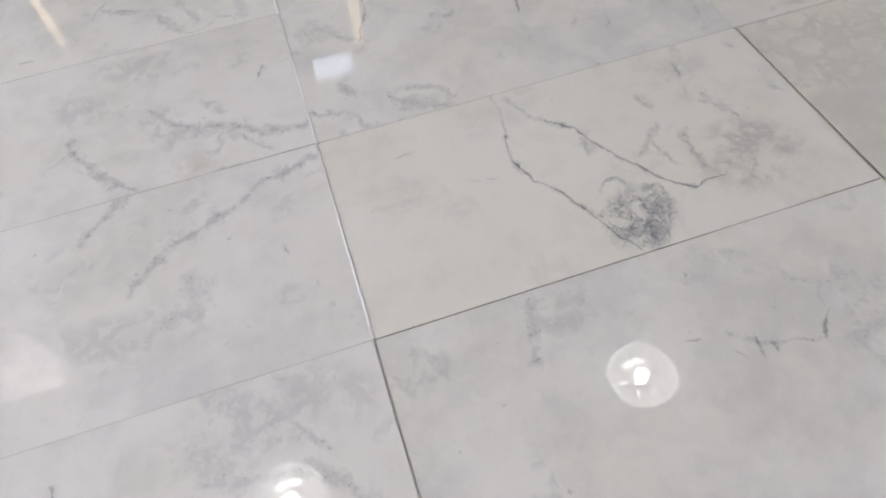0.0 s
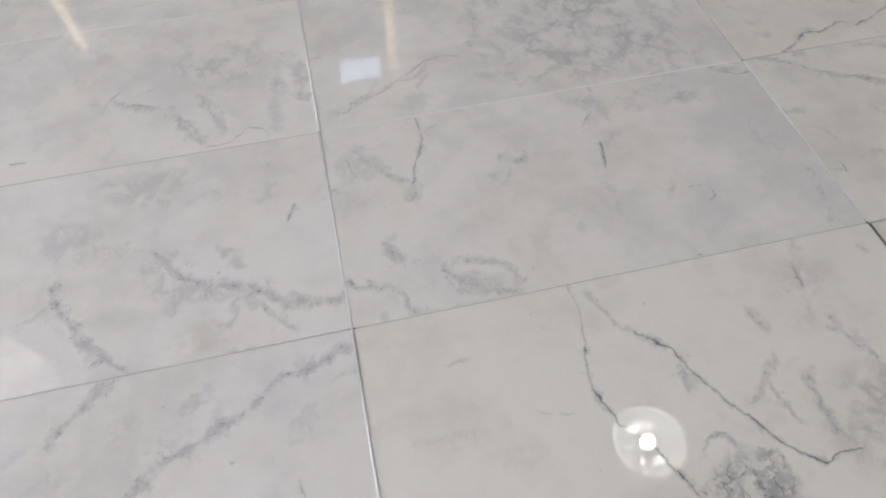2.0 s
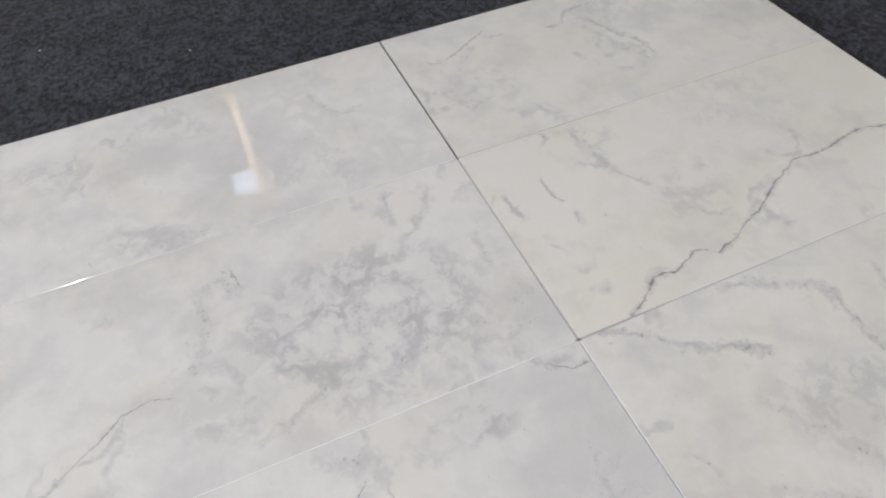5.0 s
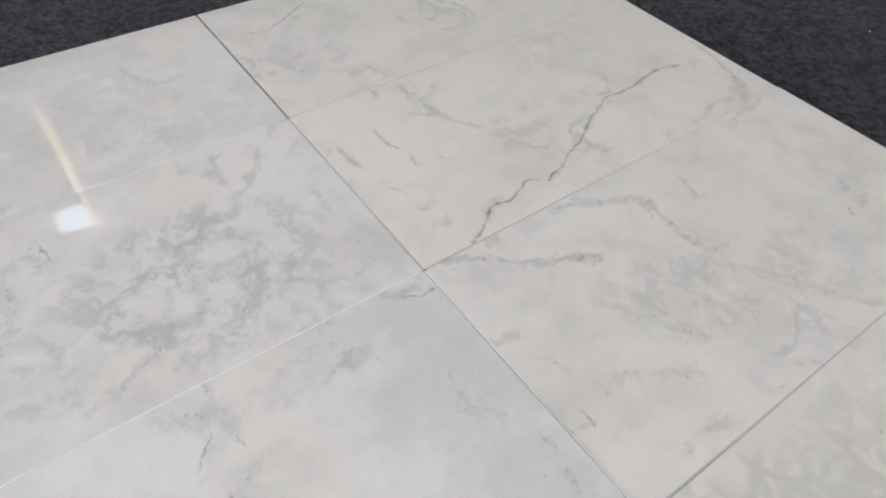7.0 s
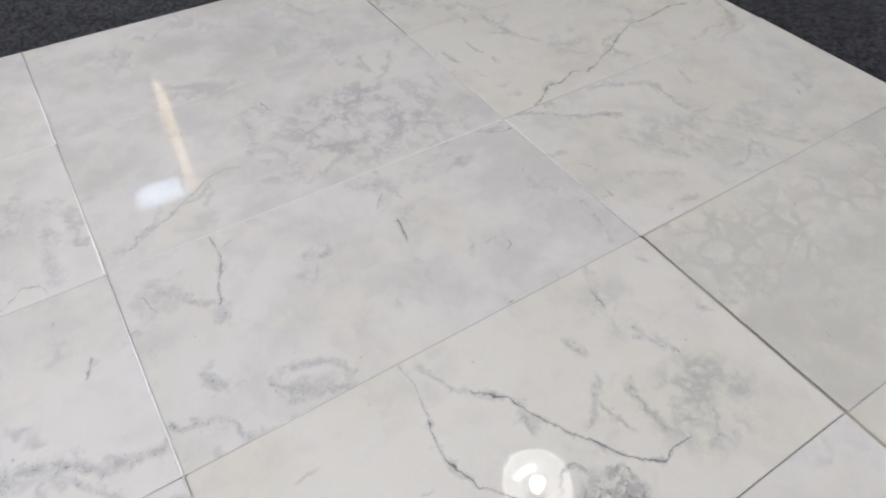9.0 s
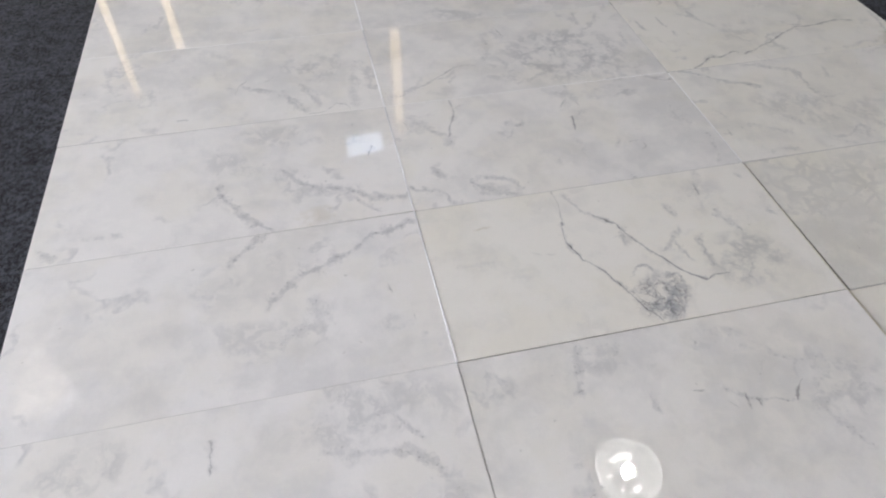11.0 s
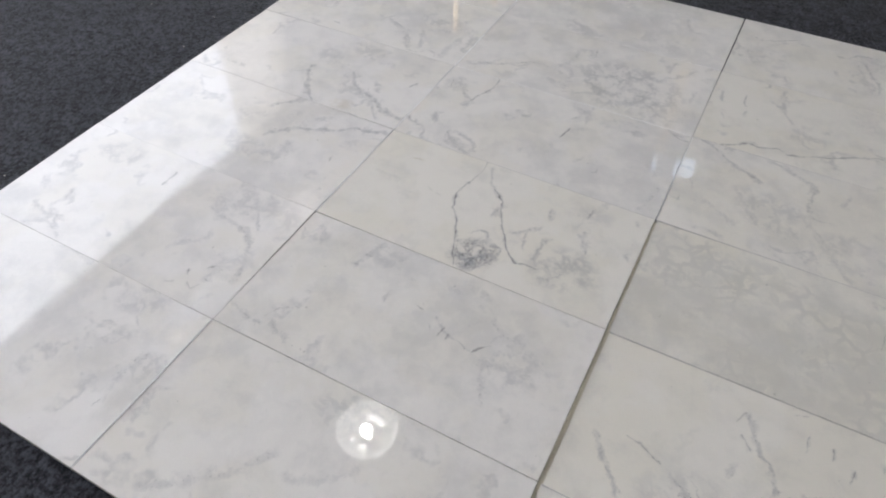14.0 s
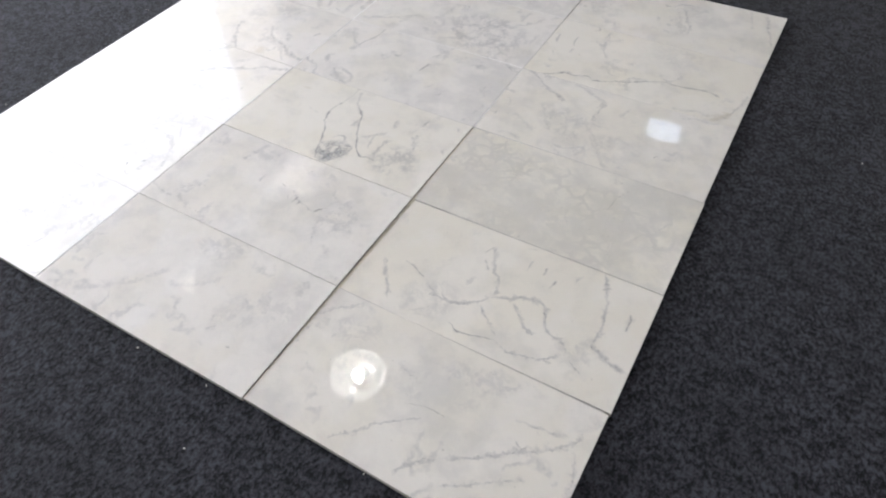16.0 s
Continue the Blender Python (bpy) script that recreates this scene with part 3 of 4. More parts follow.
def marble_material(col, row, tone, warm):
    m, t, p = material("polished_marble")
    co = t.nodes.new("ShaderNodeTexCoord").outputs["Object"]
    seed = col * 7 + row * 3 + 11
    at = vec_node(t, "ADD", co, (seed * 3.1, seed * 1.7, seed * 0.9))

    # places shifted by noise, so that every marking wanders
    def warped(scale, amount, detail):
        n = noise_node(t, at, scale, detail, 0.6)
        return vec_node(t, "SCALE", vec_node(t, "SUBTRACT", n.outputs["Color"], (0.5, 0.5, 0.5)), amount)

    coarse = warped(16, 0.024, 3)
    fine = warped(60, 0.012, 4)
    jag = warped(190, 0.0045, 3)
    p_soft = vec_node(t, "ADD", co, vec_node(t, "ADD", coarse, vec_node(t, "ADD", fine, jag)))
    p_crisp = vec_node(t, "ADD", co, vec_node(t, "ADD", vec_node(t, "SCALE", coarse, 0.5), vec_node(t, "ADD", jag, vec_node(t, "SCALE", fine, 0.75))))
    p_cloud = vec_node(t, "ADD", at, vec_node(t, "ADD", vec_node(t, "SCALE", coarse, 1.6), vec_node(t, "SCALE", fine, 0.9)))

    patch = noise_node(t, at, 46, 4, 0.65).outputs[0]
    wobble = ramp(t, patch, 0.33, 0.66, 2.6, 0.6)
    breaks = ramp(t, noise_node(t, at, 58, 5, 0.7).outputs[0], 0.34, 0.60, 0.38, 1.15)
    speck = ramp(t, noise_node(t, at, 210, 3, 0.6).outputs[0], 0.56, 0.68)

    # clouds, and pale rounded clasts in a grey matrix
    big = noise_node(t, p_cloud, 4.2, 4, 0.55).outputs[0]
    mid = noise_node(t, p_cloud, 15.0, 6, 0.62).outputs[0]
    cloud = math_node(t, "MULTIPLY_ADD", big, 0.45, math_node(t, "MULTIPLY", mid, 0.55))
    haze = ramp(t, cloud, 0.43 - 0.8 * tone, 0.68 - 0.8 * tone, 0.0, 0.30 + 0.8 * max(0.0, tone))
    cells = t.nodes.new("ShaderNodeTexVoronoi")
    cells.feature = "DISTANCE_TO_EDGE"
    cells.inputs["Scale"].default_value = 27.0
    link(t, p_cloud, cells.inputs["Vector"])
    matrix = ramp(t, math_node(t, "ADD", cells.outputs["Distance"], math_node(t, "MULTIPLY_ADD", mid, 0.5, -0.25)), 0.02, 0.26, 1.0, 0.0)
    region = ramp(t, noise_node(t, at, 5.5, 3, 0.5).outputs[0], 0.48 - 0.8 * tone, 0.64 - 0.8 * tone)
    clasts = math_node(t, "MULTIPLY", math_node(t, "MULTIPLY", matrix, region), 0.05 + 6.0 * max(0.0, tone - 0.03))

    # thin wisps where a wide noise crosses its middle
    wide = noise_node(t, vec_node(t, "ADD", at, coarse), 7.0, 4, 0.55).outputs[0]
    wisp = ramp(t, math_node(t, "ABSOLUTE", math_node(t, "ADD", wide, -0.5)), 0.0, 0.045, 0.12 if tone < -0.03 else 0.30, 0.0)
    wisp = math_node(t, "MULTIPLY", wisp, ramp(t, noise_node(t, at, 9, 3).outputs[0], 0.50, 0.62))
    wisp = math_node(t, "MULTIPLY", wisp, breaks)
    soft = math_node(t, "MAXIMUM", math_node(t, "MAXIMUM", wisp, clasts), math_node(t, "MULTIPLY", haze, 0.8))

    # mottled patches, the strongest full of dark curls
    swirl = noise_node(t, p_cloud, 30, 5, 0.6).outputs[0]
    ridge = ramp(t, math_node(t, "ABSOLUTE", math_node(t, "ADD", swirl, -0.5)), 0.0, 0.09, 1.0, 0.35)
    curl = ramp(t, math_node(t, "ABSOLUTE", math_node(t, "ADD", noise_node(t, p_cloud, 62, 3, 0.55).outputs[0], -0.5)), 0.0, 0.045, 1.0, 0.0)
    blots, knots = [], []
    for x, y, a, b, turn, strength in MOTTLES.get((col, row), ()):
        c, s = math.cos(radians(turn)), math.sin(radians(turn))
        q1 = math_node(t, "ADD", vec_node(t, "DOT_PRODUCT", p_soft, (c / a, s / a, 0)), -(x * c + y * s) / a)
        q2 = math_node(t, "ADD", vec_node(t, "DOT_PRODUCT", p_soft, (-s / b, c / b, 0)), -(y * c - x * s) / b)
        r = math_node(t, "ADD", math_node(t, "MULTIPLY", q1, q1), math_node(t, "MULTIPLY", q2, q2))
        blots.append(ramp(t, r, 0.2, 1.6, (0.46 if (col, row) == (2, 0) else 0.82) * strength, 0.0))
        if strength >= 1.0:
            knots.append(math_node(t, "MULTIPLY", ramp(t, r, 0.5, 1.3, 0.5, 0.0), curl))
    if blots:
        patchy = math_node(t, "MULTIPLY", math_node(t, "MAXIMUM", ridge, matrix), ramp(t, noise_node(t, p_cloud, 26, 5, 0.6).outputs[0], 0.38, 0.60, 0.15, 1.0))
        soft = math_node(t, "MAXIMUM", soft, math_node(t, "MULTIPLY", gather(t, blots), patchy))
    lines = gather(t, [line_mask(t, p_soft, w, s, q, True, wobble) for w, s, q in VEINS.get((col, row), ())])
    dots = None
    if lines is not None:
        lines = math_node(t, "MULTIPLY", lines, breaks)
        soft = math_node(t, "MAXIMUM", soft, math_node(t, "MULTIPLY", lines, 0.82))
        dots = math_node(t, "MULTIPLY", math_node(t, "MULTIPLY", lines, speck), 0.9)
    cracks = [line_mask(t, p_crisp, w, s, q, False, wobble) for w, s, q in CRACKS.get((col, row), ())]
    crisp = gather(t, [a for a, b in cracks] + knots)
    if crisp is not None:
        crisp = math_node(t, "MULTIPLY", crisp, breaks)
    if dots is not None:
        crisp = dots if crisp is None else math_node(t, "MAXIMUM", crisp, dots)
    if cracks:
        soft = math_node(t, "MAXIMUM", soft, math_node(t, "MULTIPLY", gather(t, [b for a, b in cracks]), breaks))
    stain = gather(t, [line_mask(t, p_soft, w, s, q, True, wobble) for w, s, q in RUST.get((col, row), ())])

    white = (0.850 + 0.006 * warm, 0.824 + 0.003 * warm, 0.788 - 0.020 * warm)
    grain = noise_node(t, at, 240, 3, 0.7).outputs[0]
    cream = tuple(k * f for k, f in zip(white, (0.975, 0.968, 0.94)))
    colour = mix(t, ramp(t, noise_node(t, at, 7, 4, 0.55).outputs[0], 0.42, 0.62), white, cream)
    colour = mix(t, ramp(t, grain, 0.3, 0.7, 0.0, 0.06), colour, (0.60, 0.595, 0.58))
    colour = mix(t, soft, colour, (0.285, 0.293, 0.318))
    if stain is not None:
        colour = mix(t, stain, colour, (0.52, 0.45, 0.33))
    pits = ramp(t, noise_node(t, at, 75, 2, 0.5).outputs[0], 0.745, 0.80, 0.0, 0.3)
    colour = mix(t, pits, colour, (0.20, 0.19, 0.18))
    if crisp is not None:
        colour = mix(t, crisp, colour, (0.105, 0.100, 0.098))
    link(t, colour, p.inputs["Base Color"])
    p.inputs["Roughness"].default_value = 0.012
    p.inputs["IOR"].default_value = 1.55
    wave = noise_node(t, at, 2.2, 1, 0.4).outputs[0]
    bump(t, p, wave, 0.08, 0.0012)
    return m


def tile_mats():
    tones = {(2, 0): 0.07, (1, -1): 0.03, (2, 1): 0.02, (1, 3): 0.05, (0, 3): 0.04, (1, 2): 0.03, (0, 2): 0.02, (1, 1): 0.01, (1, 0): -0.05, (2, -1): -0.04, (2, 2): -0.03, (0, -1): -0.02}
    warms = {(2, 0): 1.6, (2, -1): 1.2, (2, 2): 1.2, (2, 1): 0.8, (2, 3): 0.8, (2, -2): 0.8, (1, 0): 1.0, (0, 0): -0.6, (0, -1): -0.6, (0, -2): -0.6, (0, 1): -0.4}
    return {(c, r): marble_material(c, r, tones.get((c, r), 0.0), warms.get((c, r), 0.0)) for c in range(3) for r in range(-2, 4)}



M_CARPET = carpet_material()
M_WALL = plain("white_wall_paint", (0.62, 0.61, 0.59), 0.7, 30, 0.03)
M_GREYWALL = plain("grey_wall_paint", (0.56, 0.56, 0.565), 0.7, 30, 0.03)
M_CEIL = plain("ceiling_paint", (0.45, 0.45, 0.44), 0.8, 20, 0.04)
M_FRAME = plain("window_frame_paint", (0.55, 0.55, 0.54), 0.5, 60, 0.04)
# marble edge as lit, its brightness put into the colour
M_EDGE = plain("lit_marble_edge", (0.70, 0.65, 0.52), 0.7, 90, 0.08)
# tile sides turned from the window: their shade is darkened into the colour
M_SIDE = plain("shaded_marble_side", (0.38, 0.365, 0.32), 0.8, 90, 0.08)
# white for joints where polished tile edges catch the window; highlight put into colour
M_EDGE_GLINT = plain("white_edge_glint", (0.96, 0.957, 0.95), 0.2, 200, 0.02, 0.0)
# for added strips that keep the narrow gaps from rendering black
M_PALE = plain("pale_gap_strip", (0.60, 0.58, 0.55), 0.6, 200, 0.08)
M_DARK = plain("dark_grey_enamel", (0.08, 0.08, 0.08), 0.6, 80, 0.05)
M_LINT = plain("white_lint", (0.8, 0.78, 0.72), 0.9, 300, 0.05)
M_METAL = plain("brushed_aluminium", (0.6, 0.6, 0.6), 0.35, 80, 0.05, 0.0002, 1.0)
M_SKYGLOW = glow("overcast_sky", (0.88, 0.945, 1.0), SKYLIGHT)
M_CLERE = glow("pale_blue_sky", (0.62, 0.80, 1.0), CLERE)
M_BULB = glow("lamp_bulb", (1.0, 0.98, 0.97), BULB)
M_STRIP = glow("warm_led_strip", (1.0, 0.78, 0.42), STRIP)


def glass_material():
    m, t, p = material("clear_glass")
    p.inputs["Base Color"].default_value = (0.95, 0.97, 0.96, 1)
    p.inputs["Roughness"].default_value = 0.02
    p.inputs["Transmission Weight"].default_value = 1.0
    p.inputs["IOR"].default_value = 1.45
    return m


M_GLASS = glass_material()


def sheer(name, colour, clear, back=0.35):
    """Thin cloth or frosted plastic: part of the light goes straight through, part is scattered."""
    m, t, p = material(name)
    co = t.nodes.new("ShaderNodeTexCoord").outputs["Object"]
    weave = noise_node(t, co, 160, 3, 0.6).outputs[0]
    tint = mix(t, weave, tuple(c * 0.92 for c in colour), colour)
    a, b, c = (t.nodes.new("ShaderNodeBsdf" + k) for k in ("Translucent", "Diffuse", "Transparent"))
    s1, s2 = t.nodes.new("ShaderNodeMixShader"), t.nodes.new("ShaderNodeMixShader")
    link(t, tint, a.inputs[0])
    link(t, tint, b.inputs[0])
    s1.inputs[0].default_value, s2.inputs[0].default_value = back, clear
    link(t, a.outputs[0], s1.inputs[1])
    link(t, b.outputs[0], s1.inputs[2])
    link(t, s1.outputs[0], s2.inputs[1])
    link(t, c.outputs[0], s2.inputs[2])
    link(t, s2.outputs[0], t.nodes["Material Output"].inputs[0])
    return m


M_BLIND = sheer("cream_blind_cloth", (0.97, 0.88, 0.72), 0.45, 0.04)
# shade and rim emit by themselves, standing in for the bulb's light on glass
M_SHADE = glow("lit_frosted_glass", (0.93, 1.0, 0.90), 2.7)
M_RIM = glow("lit_glass_rim", (0.97, 1.0, 0.94), 6.0)
# glow for the bright cream shape by the shop window
M_CREAM_GLOW = glow("glowing_cream_shape", (1.0, 0.95, 0.86), 1.8)
# ribs of the dome: the bulb's light on them put in as glow
M_GLOWING_RIB = glow("glowing_rib", (1.0, 0.98, 0.92), 20.0)
M_TUBE = glow("cool_white_tube", (0.88, 0.94, 1.0), 1.4)
M_SPOT = glow("warm_spot", (1.0, 0.95, 0.78), 4.0)
M_WHITE = plain("white_enamel", (0.8, 0.8, 0.79), 0.4, 80, 0.02)


# ---- building helpers ----
def mesh_of(name, bm, mat):
    me = bpy.data.meshes.new(name)
    bm.to_mesh(me)
    bm.free()
    for k in mat if isinstance(mat, (list, tuple)) else [mat]:
        me.materials.append(k)
    return me


def part(name, bm, mat, parent=None, label="", at=None):
    ob = new(name, mesh_of(name, bm, mat))
    if parent is not None:
        ob.parent = parent
    if at is not None:
        ob.matrix_basis = at
    if label:
        tagged(ob, label)
    return ob


def box(lo, hi, bevel=0.0, bm=None):
    bm = bm or bmesh.new()
    made = bmesh.ops.create_cube(bm, size=1.0)["verts"]
    size = [b - a for a, b in zip(lo, hi)]
    bmesh.ops.transform(bm, verts=made, matrix=Matrix.Translation([(a + b) / 2 for a, b in zip(lo, hi)]) @ Matrix.Diagonal((*size, 1)))
    if bevel:
        edges = list({e for v in made for e in v.link_edges})
        bmesh.ops.bevel(bm, geom=edges, offset=bevel, segments=2, affect="EDGES", profile=0.5)
    return bm


def lathe(profile, steps=48):
    """A turned form from (radius, height) pairs."""
    bm = bmesh.new()
    rings = []
    for r, z in profile:
        rings.append([bm.verts.new((r * math.cos(a), r * math.sin(a), z)) for a in (2 * math.pi * k / steps for k in range(steps))])
    for a, b in zip(rings, rings[1:]):
        for k in range(steps):
            bm.faces.new((a[k], a[(k + 1) % steps], b[(k + 1) % steps], b[k]))
    for f in bm.faces:
        f.smooth = True
    return bm


def structure(name, lo, hi, mat, label, category):
    return tagged(part(name, box(lo, hi), mat), label, category, kind="structure")


# ---- the room ----
W, E, S, N = ROOM
TH = 0.25
FLOOR = -0.015
structure("floor", (W - TH, S - TH, FLOOR - 0.1), (E + TH, N + TH, FLOOR), M_CARPET, "charcoal needle-punch carpet flecked with pale lint", "carpet")
structure("ceiling", (W - TH, S - TH, CEIL), (E + TH, N + TH, CEIL + 0.2), M_CEIL, "high pale grey painted showroom ceiling", "ceiling")
structure("wall_east", (E, S, FLOOR), (E + TH, N, CEIL), M_WALL, "plain white painted showroom wall", "wall")
structure("wall_south", (W - TH, S - TH, FLOOR), (E + TH, S, CEIL), M_WALL, "plain white painted showroom wall", "wall")
# north wall with a small high window
CX0, CX1, CZ0, CZ1 = 0.10, 0.54, 3.50, 3.82
bm = box((W - TH, N, FLOOR), (E + TH, N + 0.07, CZ0))
box((W - TH, N, CZ1), (E + TH, N + 0.07, CEIL), bm=bm)
box((W - TH, N, CZ0), (CX0, N + 0.07, CZ1), bm=bm)
box((CX1, N, CZ0), (E + TH, N + 0.07, CZ1), bm=bm)
tagged(part("wall_north", bm, M_GREYWALL), "grey painted wall with a small high window", "wall", kind="structure")
# west wall with the wide shop window, a blind drawn over its end bay
TW = 0.06
bm = box((W - TW, S, HEAD), (W, N, CEIL))
box((W - TW, S, FLOOR), (W, WIN_S, HEAD), bm=bm)
box((W - TW, PANEL_N, FLOOR), (W, N, HEAD), bm=bm)
box((W - TW, WIN_S, FLOOR), (W, PANEL_N, SILL), bm=bm)
tagged(part("wall_west", bm, M_GREYWALL), "grey painted wall around a wide shop window", "wall", kind="structure")
daylight = bpy.data.lights.new("daylight", "AREA")
daylight.shape, daylight.size, daylight.size_y = "RECTANGLE", WIN_N - WIN_S, HEAD - SILL
daylight.color, daylight.energy = (0.88, 0.945, 1.0), DAYLIGHT * math.pi * daylight.size * daylight.size_y
new("daylight", daylight).matrix_basis = Matrix(((0, 0, -1, W - 0.015), (1, 0, 0, (WIN_S + WIN_N) / 2), (0, -1, 0, (HEAD + SILL) / 2), (0, 0, 0, 1)))
structure("sky_backdrop", (W - 1.6, S - 3, -1.0), (W - 1.55, N + 2, 5.0), M_SKYGLOW, "bright white overcast sky outside the shop window", "sky")
structure("sky_backdrop_high", (CX0 - 0.8, N + 0.5, 2.9), (CX1 + 0.8, N + 0.55, 4.9), M_CLERE, "pale blue sky outside the high window", "sky")

# ---- shop window and what hangs about the room ----
def shop_window():
    root = tagged(new("window_1"), "wide shop window with slim grey frame", "window", kind="structure")
    x0, x1 = W - 0.05, W - 0.005
    part("sill", box((x0, WIN_S, SILL), (x1 + 0.05, PANEL_N, SILL + 0.04), 0.004), M_FRAME, root)
    for y in (WIN_S, -1.6):
        part("mullion", box((x0, y, SILL + 0.04), (x1, y + 0.045, HEAD - 0.003), 0.003), M_FRAME, root)
    for y0, y1 in ((WIN_S + 0.045, -1.6), (-1.555, WIN_N)):
        pane = part("pane", box((W - 0.03, y0, SILL + 0.04), (W - 0.024, y1, HEAD - 0.003)), M_GLASS, root, "clear window glass")
        pane.visible_shadow = False


shop_window()


def roller_blind():
    root = tagged(new("roller_blind"), "cream cloth roller blind drawn over shop window", "blind")
    root.location = (W + 0.02, (WIN_N + PANEL_N) / 2, SILL + 0.04)
    half, high = (PANEL_N - WIN_N) / 2, HEAD - SILL - 0.04
    part("cloth", box((-0.002, -half, 0.02), (0.0, half, high)), M_BLIND, root)
    part("bottom_bar", box((-0.01, -half, 0.0), (0.01, half, 0.02), 0.004), M_WHITE, root)


roller_blind()


def high_window():
    root = tagged(new("window_2"), "small high window with white frame", "window", kind="structure")
    y0, y1 = N + 0.02, N + 0.06
    for name, lo, hi in (("frame_bottom", (CX0, y0, CZ0), (CX1, y1, CZ0 + 0.02)), ("frame_top", (CX0, y0, CZ1 - 0.02), (CX1, y1, CZ1)),
                         ("frame_side", (CX0, y0, CZ0 + 0.02), (CX0 + 0.02, y1, CZ1 - 0.02)), ("frame_side", (CX1 - 0.02, y0, CZ0 + 0.02), (CX1, y1, CZ1 - 0.02))):
        part(name, box(lo, hi, 0.002), M_WHITE, root)


high_window()


def pendant_lamp(x, y, z):
    root = tagged(new("pendant_lamp"), "ribbed frosted dome pendant lamp hanging from ceiling", "lamp", "pendant lamps")
    root.location = (x, y, z)
    part("bulb", lathe([(0.001, -0.05), (0.024, -0.044), (0.037, -0.022), (0.043, 0.006), (0.038, 0.035), (0.025, 0.08), (0.001, 0.1)], 24), M_BULB, root, "glowing white bulb")
    part("housing", lathe([(0.001, 0.34), (0.07, 0.33), (0.08, 0.24), (0.06, 0.13), (0.03, 0.1)], 24), M_DARK, root)
    part("shade", lathe([(0.06, 0.17), (0.12, 0.15), (0.175, 0.09), (0.2, 0.02), (0.207, -0.02), (0.21, -0.02), (0.204, 0.02), (0.178, 0.095), (0.122, 0.157), (0.06, 0.176)], 48), M_SHADE, root, "frosted dome shade")
    part("rim", lathe([(0.198, -0.018), (0.203, -0.026), (0.212, -0.026), (0.216, -0.018), (0.212, -0.012), (0.203, -0.012), (0.198, -0.018)], 48), M_RIM, root, "bright glass rim")
    # bright ribs on parts of the ring, glowing in place of bulb light
    for k in range(26):
        a = 2 * math.pi * k / 26
        if k not in (4, 5, 6, 7, 8, 9, 13, 17, 20, 21):
            continue
        rib = box((0.095, -0.007, 0.03), (0.14, 0.007, 0.04), 0.002)
        part("glowing_rib", rib, M_GLOWING_RIB, root, at=pose(0, 0, 0, 0, 0, math.degrees(a)))
    part("cord", lathe([(0.006, 0.33), (0.006, CEIL - z)], 8), M_METAL, root)
    return root


lamp = pendant_lamp(1.48, 1.03, 3.33)
# the pair at y -2.2 is unseen, added for more overhead light
for x, y in ((-0.8, 0.95), (1.48, -2.2), (-0.8, -2.2)):
    copy_thing(lamp, pose(x, y, 3.33))


# made-up glowing body and cord for a bright cream patch mirrored in the tiles
def lantern():
    root = tagged(new("lantern"), "glowing cream tapered shape added near the shop window", "lantern")
    root.location = (-1.85, 1.79, 2.3)
    bm = bmesh.new()
    low = [bm.verts.new(q) for q in ((-0.05, -0.2, 0.02), (0.03, -0.2, 0.02), (0.03, 0.2, 0.0), (-0.05, 0.2, 0.0))]
    top = [bm.verts.new(q) for q in ((-0.05, 0.04, 0.4), (0.05, 0.04, 0.4), (0.05, 0.24, 0.4), (-0.05, 0.24, 0.4))]
    for k in range(4):
        bm.faces.new((low[k], low[(k + 1) % 4], top[(k + 1) % 4], top[k]))
    bm.faces.new(low[::-1])
    bm.faces.new(top)
    bmesh.ops.bevel(bm, geom=list(bm.edges), offset=0.006, segments=2, affect="EDGES")
    part("shade", bm, M_CREAM_GLOW, root)
    part("cord", box((-0.003, 0.137, 0.4), (0.003, 0.143, CEIL - 2.3)), M_METAL, root)


lantern()


def tube_light(y0, y1):
    root = tagged(new("tube_light"), "cool white tube light on grey wall", "tube light", "tube lights")
    root.location = (W, y0, 2.94)
    part("tube", box((0.03, 0.01, -0.05), (0.07, y1 - y0 - 0.01, 0.05), 0.015), M_TUBE, root)
    part("tray", box((0.002, 0.0, -0.04), (0.03, y1 - y0, 0.04), 0.004), M_WHITE, root)


for y0, y1 in ((-0.95, 0.45), (0.52, 1.57), (1.63, 2.05)):
    tube_light(y0, y1)


def wall_spot(y, z, r):
    root = tagged(new("wall_spotlight"), "small warm spotlight on grey wall", "spotlight", "wall spotlights")
    root.location = (W, y, z)
    turn = pose(0, 0, 0, 0, 90, 0)
    part("lens", lathe([(0.001, 0.075), (r * 0.7, 0.072), (r, 0.06)], 20), M_SPOT, root, at=turn)
    part("body", lathe([(r, 0.06), (r * 1.1, 0.05), (r * 1.1, 0.004), (0.001, 0.004)], 20), M_WHITE, root, at=turn)


wall_spot(0.82, 3.05, 0.07)
wall_spot(0.95, 3.56, 0.05)


